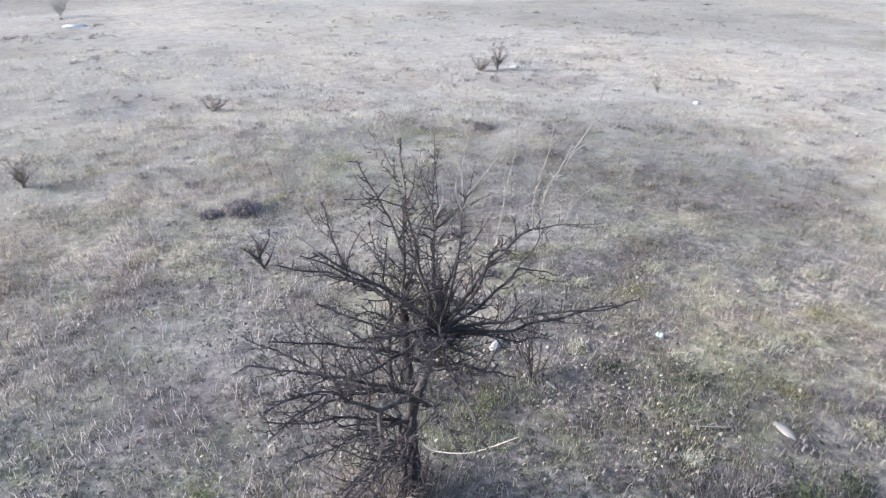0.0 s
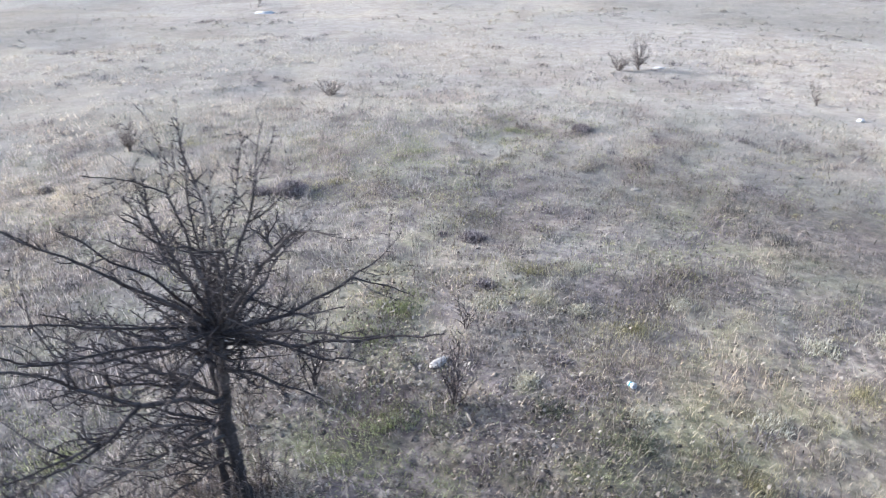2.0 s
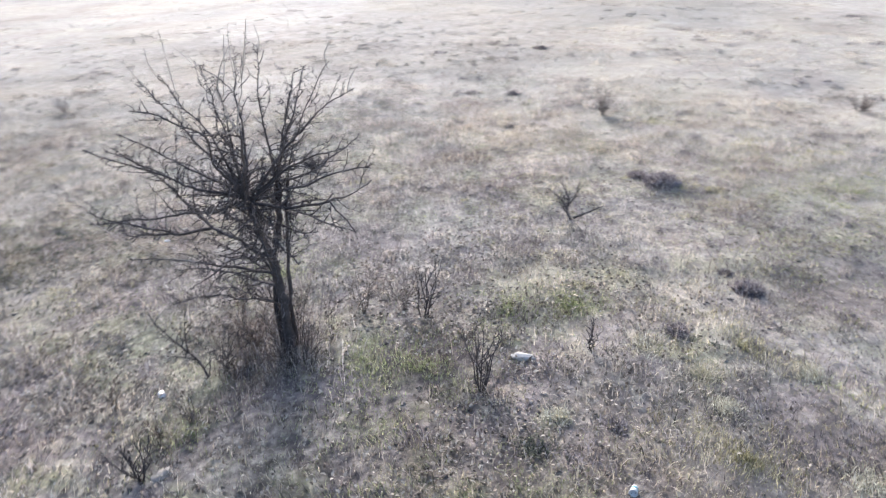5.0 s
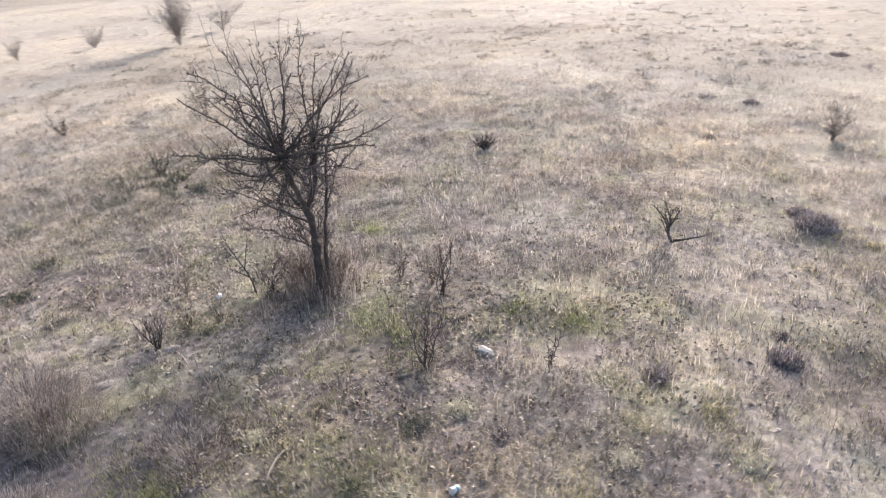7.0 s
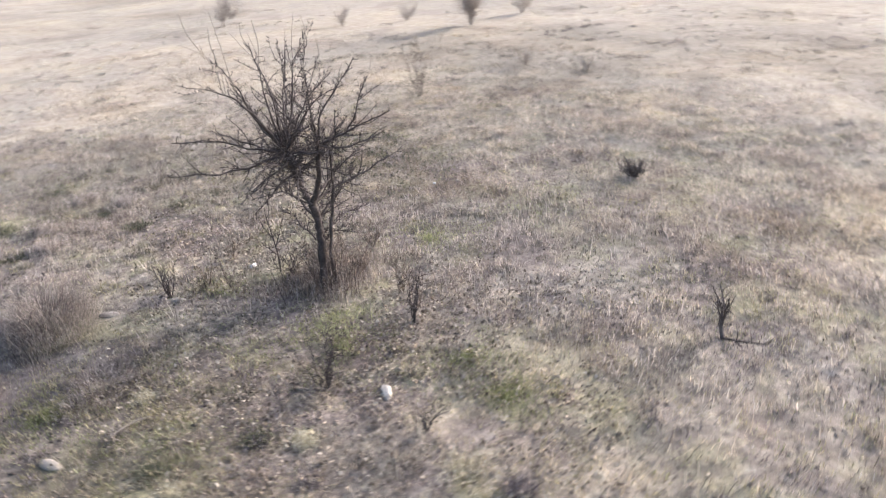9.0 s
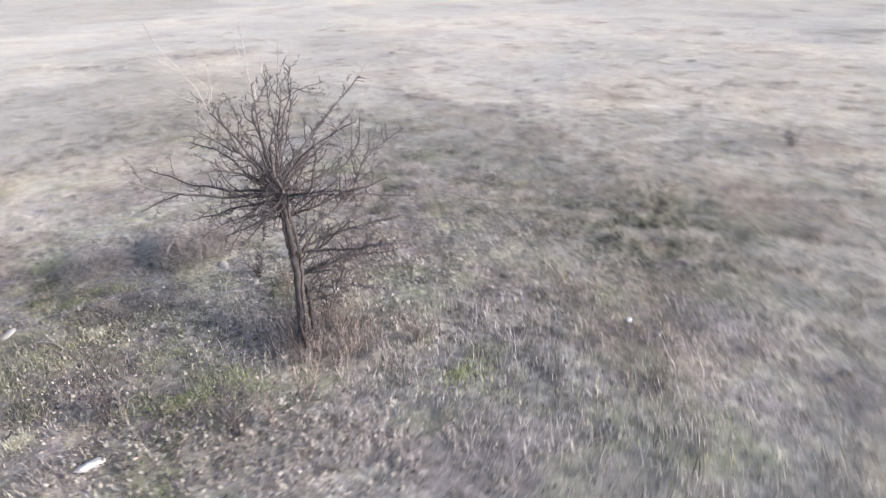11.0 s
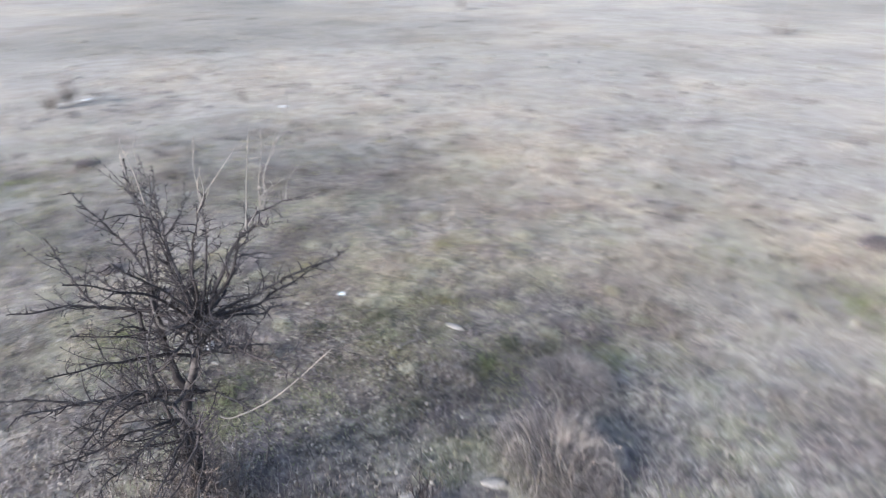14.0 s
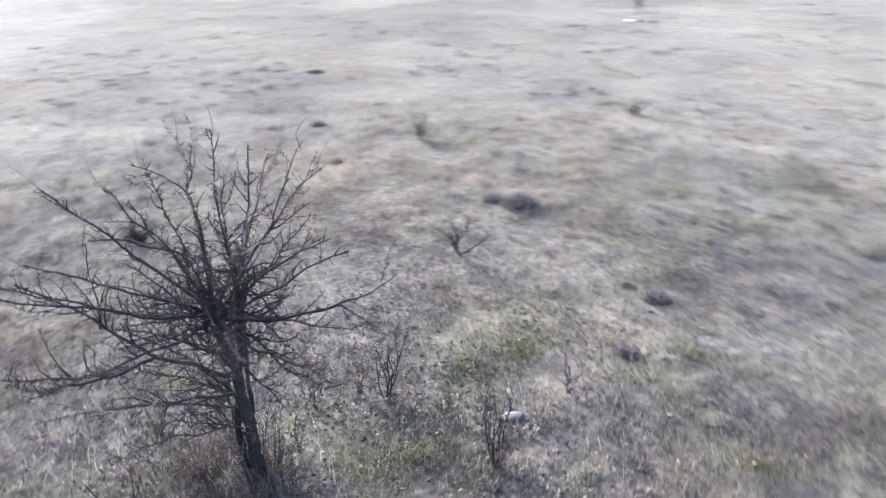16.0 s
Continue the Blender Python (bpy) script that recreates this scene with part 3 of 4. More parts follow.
# low brushy limbs on the side away from the shadow
for k, (p, q, r) in enumerate((((-0.15, 2.64, 0.45), (-0.36, 2.26, 0.52), (-0.58, 1.96, 0.48)), ((-0.15, 2.64, 0.52), (-0.42, 2.40, 0.62), (-0.70, 2.16, 0.62)), ((-0.16, 2.62, 0.30), (-0.32, 2.40, 0.38), (-0.52, 2.18, 0.34)), ((-0.14, 2.60, 0.34), (-0.16, 2.28, 0.44), (-0.22, 1.98, 0.42)),
                               ((-0.18, 2.64, 0.38), (-0.46, 2.58, 0.46), (-0.76, 2.50, 0.44)), ((-0.16, 2.62, 0.26), (-0.34, 2.58, 0.34), (-0.50, 2.62, 0.30)))):
    branch(200 + k, 0.012 if k < 2 else 0.008, 0.002, p, q, r, forks=6, every=0.04, size=0.18, up=0.1)
# the tangle of short crooked limbs in the heart of the crown
tangle = random.Random(77)
for k in range(22):
    a, f = 2.4 * k + tangle.uniform(-0.4, 0.4), tangle.random()
    start = F.lerp(W, 0.55 + 0.5 * f) if k % 3 else F.lerp(N, 0.6 + 0.5 * f)
    e, length = tangle.uniform(-0.45, 0.45), tangle.uniform(0.22, 0.5)
    way = Vector((math.cos(a) * math.cos(e), math.sin(a) * math.cos(e), math.sin(e)))
    bow = Vector((tangle.uniform(-0.09, 0.09), tangle.uniform(-0.09, 0.09), tangle.uniform(-0.07, 0.12)))
    branch(100 + k, 0.009, 0.0025, start, start + way * length * 0.5 + bow, start + way * length + bow * 0.4, forks=2, every=0.05)
bm = bmesh.new()
line = [local(p) for p in smooth_line([(-0.085, 2.235, 0.75), (-0.038, 2.168, 0.765), (0.107, 1.953, 0.96), (0.239, 1.609, 1.36)], 6)]
tube(bm, line, [0.0037 - 0.00012 * i for i in range(len(line))], 6)
part("dead_limb", bm, PALE, tree, "bleached bare dead limb")

# long straight shoots above the crown
for k, (a, b) in enumerate((((-0.16, 2.61, 1.76), (-0.21, 2.62, 2.06)), ((-0.19, 2.75, 1.88), (-0.18, 2.76, 2.04)), ((0.52, 2.68, 1.90), (0.65, 2.75, 2.18)), ((0.50, 2.66, 1.86), (0.68, 2.72, 1.98)), ((0.08, 2.54, 1.70), (0.06, 2.42, 1.95)),
                            ((0.08, 2.55, 1.74), (0.11, 2.61, 2.05)), ((0.20, 2.34, 1.62), (0.27, 2.33, 2.12)), ((0.38, 2.55, 1.84), (0.44, 2.65, 2.05)), ((0.50, 2.56, 1.64), (0.67, 2.70, 1.78)), ((-0.05, 3.12, 1.80), (-0.02, 3.16, 1.96)),
                            ((-0.12, 3.22, 1.64), (-0.10, 3.30, 1.80)), ((-0.03, 2.25, 1.81), (-0.01, 2.20, 2.0)), ((-0.42, 2.07, 1.74), (-0.50, 1.98, 1.88)), ((-0.57, 2.89, 1.56), (-0.68, 2.84, 1.74)), ((-0.29, 1.92, 1.48), (-0.36, 1.80, 1.66)))):
    a, b = local(a), local(b)
    rs = random.Random(300 + k)
    line = smooth_line([a, a.lerp(b, 0.5) + Vector((rs.uniform(-0.03, 0.03), rs.uniform(-0.03, 0.03), 0)), b], 4)
    bm = bmesh.new()
    tube(bm, line, [0.0030 - 0.00022 * i for i in range(len(line))], 5)
    twigs_along(bm, line, rs, 0.05, 0.07, 0.3, 0.2, 0.6)
    part("shoot", bm, PALE, tree, "long pale bare shoot")


# ---- saplings and leafless bushes ----
def bush(x, y, height, spread, stems, seed, label, mat=TWIG, name="bare_shrub", thick=0.004, twig=0.12, crown=0.8):
    rng = random.Random(seed)
    z = gz(x, y)
    ob = thing(name, x, y, z, label, "shrub")
    for s in range(stems):
        a = rng.uniform(0, 6.283)
        reach = spread * rng.uniform(0.3, 1.0)
        h = height * rng.uniform(0.6, 1.0) * (1 - 0.4 * (reach / spread) ** 2 if crown > 1.4 else 1)
        root = Vector((rng.uniform(-1, 1), rng.uniform(-1, 1), 0)) * 0.02 + Vector((0, 0, -0.02))
        pts = [root]
        for k in range(1, 5):
            f = k / 4
            pts.append(Vector((math.cos(a) * reach * f ** crown, math.sin(a) * reach * f ** crown, h * f)) + Vector((rng.uniform(-1, 1), rng.uniform(-1, 1), 0)) * 0.05 * height)
        line = smooth_line(pts, 2)
        bm = bmesh.new()
        n = len(line) - 1
        tube(bm, line, [thick * (1 - 0.75 * i / n) for i in range(n + 1)], 5)
        twigs_along(bm, line, rng, twig, min(0.035 * height / 0.35, 0.075), 0.4, 0.2)
        part("stem", bm, mat, ob)
    return ob


# ---- mounds, stones, litter ----
def lump(name, x, y, r, h, seed, mat, label, category, sink=0.02, stretch=1.0, turn=0.0, group="", rough=0.35):
    bm = bmesh.new()
    bmesh.ops.create_icosphere(bm, subdivisions=4 if r > 0.1 else 3, radius=1)
    off = Vector((seed * 3.7, seed * 1.3, 0))
    for v in bm.verts:
        d = v.co.normalized()
        v.co = d * (1 + rough * noise.noise(d * 1.6 + off) + rough * 0.5 * noise.noise(d * 4 + off) + rough * 0.25 * noise.noise(d * 11 + off))
        v.co = Vector((v.co.x * r * stretch, v.co.y * r, v.co.z * h))
        v.co.rotate(Euler((0, 0, turn)))
    ob = part(name, bm, mat)
    ob.location = (x, y, gz(x, y) - sink + h * 0.3)
    return tagged(ob, label, category, group)


# ---- shrubs round the tree ----
bush(-0.265, 3.60, 0.54, 0.17, 6, 1, "leafless brown sapling with forked tips in leaf litter", thick=0.0055)
bush(0.62, 3.755, 0.52, 0.18, 8, 2, "leafless many-stemmed shrublet on mossy turf", thick=0.005)
bush(-0.50, 3.20, 0.46, 0.15, 6, 3, "thin brown leafless shrublet near the tree", BROWN, thick=0.0035)
bush(-0.42, 3.48, 0.38, 0.12, 6, 4, "sparse reddish leafless shrublet in leaf litter", BROWN, thick=0.003)
leaning = thing("leaning_shrub", -0.03, 2.12, gz(-0.03, 2.12), "leafless thorny shrub leaning away from the tree", "shrub")
for k, (r0, pts) in enumerate(((0.008, ((0, 0, -0.03), (-0.03, -0.05, 0.12), (-0.06, -0.15, 0.25), (-0.08, -0.25, 0.40), (-0.09, -0.28, 0.50))), (0.005, ((-0.03, -0.06, 0.13), (0.02, -0.13, 0.20), (0.04, -0.22, 0.24))), (0.005, ((-0.04, -0.1, 0.18), (-0.10, -0.10, 0.30), (-0.13, -0.08, 0.42))),
                               (0.004, ((-0.06, -0.15, 0.25), (-0.02, -0.22, 0.36), (0.0, -0.24, 0.46))), (0.004, ((0, 0, 0.02), (0.06, 0.03, 0.12), (0.08, 0.05, 0.24))))):
    bm = bmesh.new()
    line = smooth_line(pts, 3)
    tube(bm, line, [r0 * (1 - 0.75 * i / (len(line) - 1)) for i in range(len(line))], 5)
    twigs_along(bm, line, random.Random(170 + k), 0.11, 0.04, 0.2, 0.15)
    part("stem" if k == 0 else "limb", bm, TWIG, leaning)
bush(0.13, 1.575, 0.30, 0.10, 4, 41, "thin leafless shrublet in leaf litter", BROWN, thick=0.0035, twig=0.10)
bush(0.40, 2.04, 0.26, 0.07, 5, 42, "upright reddish dead weed stems in litter", BROWN, thick=0.003, twig=0.06)
bush(0.50, 1.88, 0.22, 0.08, 5, 43, "short reddish dead weed stems in litter", BROWN, thick=0.003, twig=0.06)
bush(-0.30, 2.42, 0.50, 0.34, 20, 44, "low twiggy brush of dead stems beside the tree foot", BROWN, thick=0.003, twig=0.13, crown=1.1)
bush(-0.48, 2.66, 0.44, 0.26, 12, 45, "upright brown dead stems behind the tree foot", BROWN, thick=0.003, twig=0.10, crown=1.0)
bush(-0.10, 2.22, 0.34, 0.24, 9, 46, "tangled dark dead stems beside the tree foot", thick=0.003, twig=0.11, crown=1.1)
bush(0.82, 1.83, 0.34, 0.16, 7, 6, "dense leafless shrublet beside a pale stone", thick=0.005)
bush(0.45, 4.55, 0.22, 0.10, 4, 7, "tiny leafless seedling in moss and litter", thick=0.003)
sapling = thing("crooked_sapling", -1.58, 5.32, gz(-1.58, 5.32), "dark gnarled leafless sapling with a limb lying low", "shrub")
for k, (r0, pts) in enumerate(((0.017, ((0, 0, -0.03), (-0.03, -0.05, 0.09), (-0.02, -0.03, 0.2), (-0.06, -0.1, 0.36))), (0.012, ((0, 0, 0.02), (0.02, 0.09, 0.05), (0.03, 0.18, 0.08), (0.04, 0.30, 0.12))),
                               (0.010, ((-0.03, -0.04, 0.1), (-0.1, -0.1, 0.2), (-0.14, -0.2, 0.3))), (0.008, ((-0.02, -0.03, 0.16), (0.05, 0.0, 0.27), (0.06, 0.05, 0.36))))):
    bm = bmesh.new()
    line = smooth_line(pts, 4)
    tube(bm, line, [r0 * (1 - 0.8 * i / (len(line) - 1)) for i in range(len(line))], 6)
    twigs_along(bm, line, random.Random(80 + k), 0.15, 0.028, 0.3, 0.2)
    part("stem" if k == 0 else "limb", bm, BARK, sapling)
for k in range(4):
    rs = random.Random(90 + k)
    way = Vector((rs.uniform(-0.8, 0.5), rs.uniform(-0.8, 0.5), 1)).normalized()
    line = wander(rs, Vector((-0.025, -0.04, 0.05 + 0.025 * k)), way, rs.uniform(0.12, 0.22), 6, Vector((0, 0, 0.5)), 0.12)
    bm = bmesh.new()
    tube(bm, line, [0.006 - 0.0007 * i for i in range(7)], 5)
    twigs_along(bm, line, rs, 0.12, 0.025, 0.3, 0.2)
    part("limb", bm, TWIG, sapling)
bush(1.02, 13.2, 0.60, 0.24, 14, 9, "dark leafless bush standing in pale grass", BROWN, thick=0.006, twig=0.26, crown=1.2)
bush(0.68, 13.1, 0.32, 0.26, 14, 10, "low dark leafless bush in pale grass", BROWN, thick=0.006, twig=0.2)
bush(-4.75, 7.15, 0.40, 0.26, 16, 11, "low grey leafless bush in dry grass", BROWN, thick=0.004, twig=0.16, crown=1.1)
bush(-3.55, 10.3, 0.26, 0.28, 14, 12, "low dark leafless bush in dry grass", BROWN, thick=0.004, twig=0.14)
bush(3.65, 11.6, 0.45, 0.16, 5, 13, "thin leafless bush in dry grass", BROWN, thick=0.005)
bush(-2.34, -0.52, 0.45, 0.26, 8, 14, "grey leafless bush over a brown tussock", thick=0.005)
bush(-5.0, -1.7, 0.95, 0.30, 7, 15, "tall thin grey leafless bush in pale grass", BROWN, thick=0.006, twig=0.28)
bush(-2.1, 0.3, 0.22, 0.12, 5, 16, "bleached dead plant with pale stems", PALE, thick=0.004)
bush(-0.88, 2.32, 0.3, 0.2, 9, 17, "brown dead weed clump in long grass", BROWN, thick=0.004)
bush(-3.95, 3.08, 0.20, 0.20, 26, 19, "low dark dead bush in dry grass", thick=0.007, twig=0.10)
bush(-3.70, -3.26, 0.38, 0.24, 7, 18, "small grey leafless bush in pale grass", thick=0.006)
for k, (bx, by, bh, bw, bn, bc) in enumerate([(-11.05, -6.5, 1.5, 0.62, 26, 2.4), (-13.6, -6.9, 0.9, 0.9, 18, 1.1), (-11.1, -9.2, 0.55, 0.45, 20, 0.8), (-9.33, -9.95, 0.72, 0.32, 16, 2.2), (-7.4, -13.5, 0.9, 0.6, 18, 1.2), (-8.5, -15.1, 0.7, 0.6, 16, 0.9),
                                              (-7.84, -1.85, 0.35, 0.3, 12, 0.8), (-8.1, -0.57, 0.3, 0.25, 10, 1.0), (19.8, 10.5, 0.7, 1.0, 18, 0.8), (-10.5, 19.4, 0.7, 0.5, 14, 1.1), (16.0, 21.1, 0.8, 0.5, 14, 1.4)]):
    bush(bx, by, bh, bw, bn, 30 + k, "distant leafless bush in pale grassland, twigs paled for haze", HAZED_TWIG, thick=0.005, twig=0.45 * bh, crown=bc)


# ---- stems sprouting round the foot of the tree ----
rng = np.random.RandomState(5)
foot = thing("root_suckers", BASE.x, BASE.y, gz(BASE.x, BASE.y), "thicket of dead brown stems round the tree foot", "plant")
for k in range(90):
    a, r = rng.rand() * 6.283, abs(rng.randn()) * 0.15 + 0.04
    x0, y0 = r * math.cos(a), r * math.sin(a)
    h = rng.uniform(0.14, 0.62) * math.exp(-r * 1.1)
    out = rng.uniform(0.0, 0.16)
    pts = [(x0, y0, -0.03), (x0 + x0 * out * 3 + rng.randn() * 0.03, y0 + y0 * out * 3 + rng.randn() * 0.03, h * 0.55), (x0 * (1 + 5 * out) + rng.randn() * 0.07, y0 * (1 + 5 * out) + rng.randn() * 0.07, h * 0.9)]
    bm = bmesh.new()
    line = smooth_line(pts, 3)
    tube(bm, line, [0.0027 * (1 - 0.12 * i) for i in range(len(line))], 4)
    twigs_along(bm, line, random.Random(k), 0.10, 0.05, 0.2, 0.15, 0.7, 1.7)
    part("stem", bm, (TWIG, BROWN, BROWN, WEED)[k % 4], foot)

# ---- mounds of dark earth, each under a thatch of dead weeds ----
rng = np.random.RandomState(9)
for k, (mx, my, mr, mh) in enumerate([(0.08, 5.98, 0.13, 0.07), (0.40, 5.21, 0.11, 0.05), (-2.10, 6.53, 0.20, 0.12), (-2.42, 6.45, 0.14, 0.06), (6.52, 1.86, 0.20, 0.10),
                                    (9.1, -1.6, 0.25, 0.1), (1.20, 3.90, 0.08, 0.03), (1.16, 4.38, 0.08, 0.03), (0.55, 9.55, 0.16, 0.04), (-4.7, 5.8, 0.10, 0.04), (-6.39, 6.42, 0.13, 0.05),
                                    (-9.8, 8.2, 0.16, 0.05), (-0.21, 6.0, 0.07, 0.03)]):
    mh *= 0.55
    ob = lump("earth_mound", mx, my, mr * 0.8, mh, k + 1, EARTH, "crumbly dark earth mound under dead weeds", "mound", 0.03, 1.2, k * 1.3, "earth mounds", 0.5)
    n = int(1500 * mr / 0.15)
    x, y = rng.randn(n) * mr * 0.62, rng.randn(n) * mr * 0.55
    d = np.hypot(x, y) / mr
    weeds = blades("weed_thatch", x, y, (0.03 + 0.06 * rng.rand(n)) * np.clip(1.2 - 0.5 * d, 0.3, 1) * (mr / 0.14) ** 0.5, 0.004 + 0.004 * rng.rand(n), 0.25 + 1.1 * rng.rand(n), WEED, "", "", ob, mh * 0.8 * np.sqrt(np.clip(1 - d * d, 0, 1)) - np.where(d > 0.9, mh * 0.3, 0) + 0.004)
    tagged(weeds, "purple-grey dead weed stems", kind="stuff")

# ---- stones and litter ----
for k, (sx, sy, sr, st, turn) in enumerate([(2.12, 3.22, 0.036, 2.3, 1.98), (1.28, 1.72, 0.042, 2.0, 2.42), (0.80, 1.92, 0.038, 1.6, 2.1), (-0.11, 2.31, 0.03, 2.2, 3.0), (1.40, 7.70, 0.035, 1.6, 3.9), (-2.51, 1.76, 0.026, 1.3, 4.8), (-0.2, 0.99, 0.03, 1.2, 5.7)]):
    lump("stone", sx, sy, sr, sr * 0.62, 40 + k, STONE, "pale weathered stone lying flat on turf", "stone", 0.008, st, turn, "pale stones", 0.22)
lump("white_stone", 0.395, 4.10, 0.034, 0.02, 55, CHALK, "flat white stone lying in leaf litter", "stone", -0.008, 2.3, 1.0, "", 0.4)
bm = bmesh.new()
tube(bm, smooth_line([(1.80, 3.24, gz(1.80, 3.24) + 0.014), (1.66, 3.225, gz(1.66, 3.225) + 0.03), (1.54, 3.24, gz(1.54, 3.24) + 0.02)], 4), [0.0065 - 0.0005 * i for i in range(9)], 6)
tagged(part("fallen_stick", bm, PALE), "slender bleached stick lying on turf", "stick")
lump("fallen_stick", 0.74, 3.66, 0.010, 0.012, 71, STONE, "short bleached stick beside a shrublet", "stick", 0.0, 6.0, 2.2, "", 0.1)


def paper_cup(x, y, turn):
    """A small tapered cup lying on its side, with a rolled rim, a base and a coloured band."""
    ob = thing("paper_cup", x, y, gz(x, y) + 0.018, "small white cup with a teal band lying on turf", "cup")
    for name, mat, rings in (("wall", WHITE, ((0.0, 0.024), (0.052, 0.031), (0.078, 0.034), (0.078, 0.0325), (0.0, 0.0225))), ("rim", WHITE, ((0.077, 0.034), (0.0785, 0.0362), (0.081, 0.0362), (0.0825, 0.034))),
                             ("base", WHITE, ((0.003, 0.0), (0.003, 0.023))), ("band", TEAL, ((0.018, 0.0268), (0.018, 0.0273), (0.040, 0.0303), (0.040, 0.0298)))):
        bm = bmesh.new()
        loops = [[bm.verts.new((r * math.cos(q * 0.3927), r * math.sin(q * 0.3927), z)) for q in range(16)] for z, r in rings]
        for a, b in zip(loops, loops[1:]):
            for q in range(16):
                bm.faces.new((a[q], a[(q + 1) % 16], b[(q + 1) % 16], b[q]))
        part(name, bm, mat, ob)
    ob.rotation_euler = (radians(84), 0, turn)
    ob.scale = (0.62, 0.62, 0.62)
    return ob


paper_cup(1.61, 4.25, 0.9)
lump("crumpled_wrapper", 0.08, 1.84, 0.022, 0.014, 61, WHITE, "crumpled white wrapper in dry grass", "litter", 0.0, 1.5, 0.4, "", 0.6)
lump("crumpled_wrapper", -2.29, 1.62, 0.016, 0.012, 65, WHITE, "small crumpled white scrap in long grass", "litter", 0.0, 1.5, 1.2, "", 0.6)
lump("crumpled_wrapper", 4.12, 10.98, 0.04, 0.03, 62, WHITE, "crumpled white wrapper far out on turf", "litter", 0.0, 1.4, 0.9, "", 0.6)
lump("crumpled_wrapper", 1.37, 13.4, 0.045, 0.02, 63, WHITE, "flat white wrapper lying on pale grass", "litter", 0.0, 2.0, 0.1, "", 0.6)
lump("crumpled_wrapper", -9.3, 17.7, 0.1, 0.05, 64, WHITE, "long white plastic scrap far out on grass", "litter", 0.0, 3.0, 0.1, "", 0.5)

# ---- grass, weeds and leaves ----
TUSSOCK = (1.66, 1.60)
rng = np.random.RandomState(11)


def litter(x, y):
    """How far a place lies in the leaf litter about the tree, where little grass stands."""
    x, y = np.asarray(x), np.asarray(y)
    return np.maximum(np.exp(-((x - 0.2) ** 2 + (y - 3.7) ** 2) / 2.4), 0.6 * np.exp(-((x - 0.05) ** 2 + (y - 1.75) ** 2) / 0.5))


def thinned(sets, amount):
    """Blades of a cover, thinned out in the leaf litter."""
    keep = rng.rand(len(sets[0])) > amount * litter(sets[0], sets[1])
    return [q[keep] for q in sets]


def cover(n, r0, r1, hmin, hmax, wid, seed, size, cut, lean0, lean1, cx=0.0, cy=3.0, power=1.0):
    """Places, heights, widths and leans of blades, thicker where the patch noise is high."""
    x, y = scatter(rng, n, cx, cy, r0, r1)
    d = vn(x, y, size, seed) * 0.6 + vn(x, y, size * 0.3, seed + 1) * 0.4
    keep = rng.rand(n) < np.clip((d - cut) * 3.5, 0, 1) ** power
    x, y, d = x[keep], y[keep], d[keep]
    m = len(x)
    h = (hmin + (hmax - hmin) * rng.rand(m) ** 1.6) * (0.6 + 0.8 * d)
    return x, y, h, wid * (0.6 + 0.8 * rng.rand(m)), lean0 + (lean1 - lean0) * rng.rand(m)


def hollow(x, y):
    """Where the rough grass leaves dark mossy hollows open."""
    return ((x < -0.6) | (y < 1.2)) & (np.hypot(x, y - 2.6) > 1.1) & (vn(x, y, 0.42, 81) * 0.7 + vn(x, y, 0.14, 82) * 0.3 < 0.43)


x, y, h, w, l = cover(275000, 0, 6.5, 0.02, 0.07, 0.0045, 20, 0.45, 0.40, 0.4, 1.35)
m = rng.rand(len(x)) > np.maximum(0.82 * litter(x, y), np.maximum(0.5 * np.clip(2.6 - np.hypot(x, y - 2.6), 0, 1), 0.75 * hollow(x, y)))
blades("dry_grass", x[m], y[m], h[m], w[m], l[m], STRAW, "matted short dry straw-coloured grass", "grass")
blades("dry_grass", *cover(92000, 6.5, 14, 0.04, 0.11, 0.009, 20, 0.8, 0.30, 0.4, 1.4), STRAW, "matted pale dry grass further out", "grass")
# pale blades thicken outward, for bleached grass and for painted haze
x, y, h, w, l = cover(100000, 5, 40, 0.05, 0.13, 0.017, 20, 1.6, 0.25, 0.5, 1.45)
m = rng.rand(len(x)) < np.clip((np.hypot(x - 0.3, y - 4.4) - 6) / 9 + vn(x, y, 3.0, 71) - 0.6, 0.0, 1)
blades("bleached_grass", x[m], y[m], h[m], w[m], l[m], BLEACHED, "pale dry grassland in the distance, partly standing in for haze", "grass")
blades("dry_grass", *thinned(cover(110000, 0, 8, 0.05, 0.11, 0.004, 22, 0.35, 0.40, 0.1, 0.75), 0.9), STRAW, "sparse standing straw over the turf", "grass")
blades("dead_weeds", *thinned(cover(130000, 0, 9, 0.02, 0.07, 0.0045, 24, 0.6, 0.45, 0.4, 1.4), 0.4), BROWN, "grey-brown dead weeds among the grass", "weeds")
blades("green_grass", *cover(140000, 0, 7, 0.012, 0.045, 0.006, 28, 0.8, 0.54, 0.5, 1.4), GREEN, "low green grass and moss patches", "grass")
x, y, h, w, l = cover(230000, 0, 7, 0.05, 0.12, 0.0045, 33, 0.2, 0.42, 0.3, 1.2)
m = ((x < -0.6) | (y < 1.3)) & ((rng.rand(len(x)) < 0.2) | ~hollow(x, y))
blades("long_grass", x[m], y[m], h[m], w[m], l[m], HEAP, "longer standing grey-pink dry grass", "grass")
x, y, h, w, l = cover(400000, 0, 11, 0.05, 0.14, 0.005, 35, 0.22, 0.48, 0.3, 1.2)
wild = np.clip((1.2 - y) / 2.5, 0, 1) + np.clip((-0.4 - x) / 2, 0, 1) * np.clip((6.5 - y) / 2, 0, 1) - np.clip((np.hypot(x, y - 3) - 6) / 5, 0, 1)
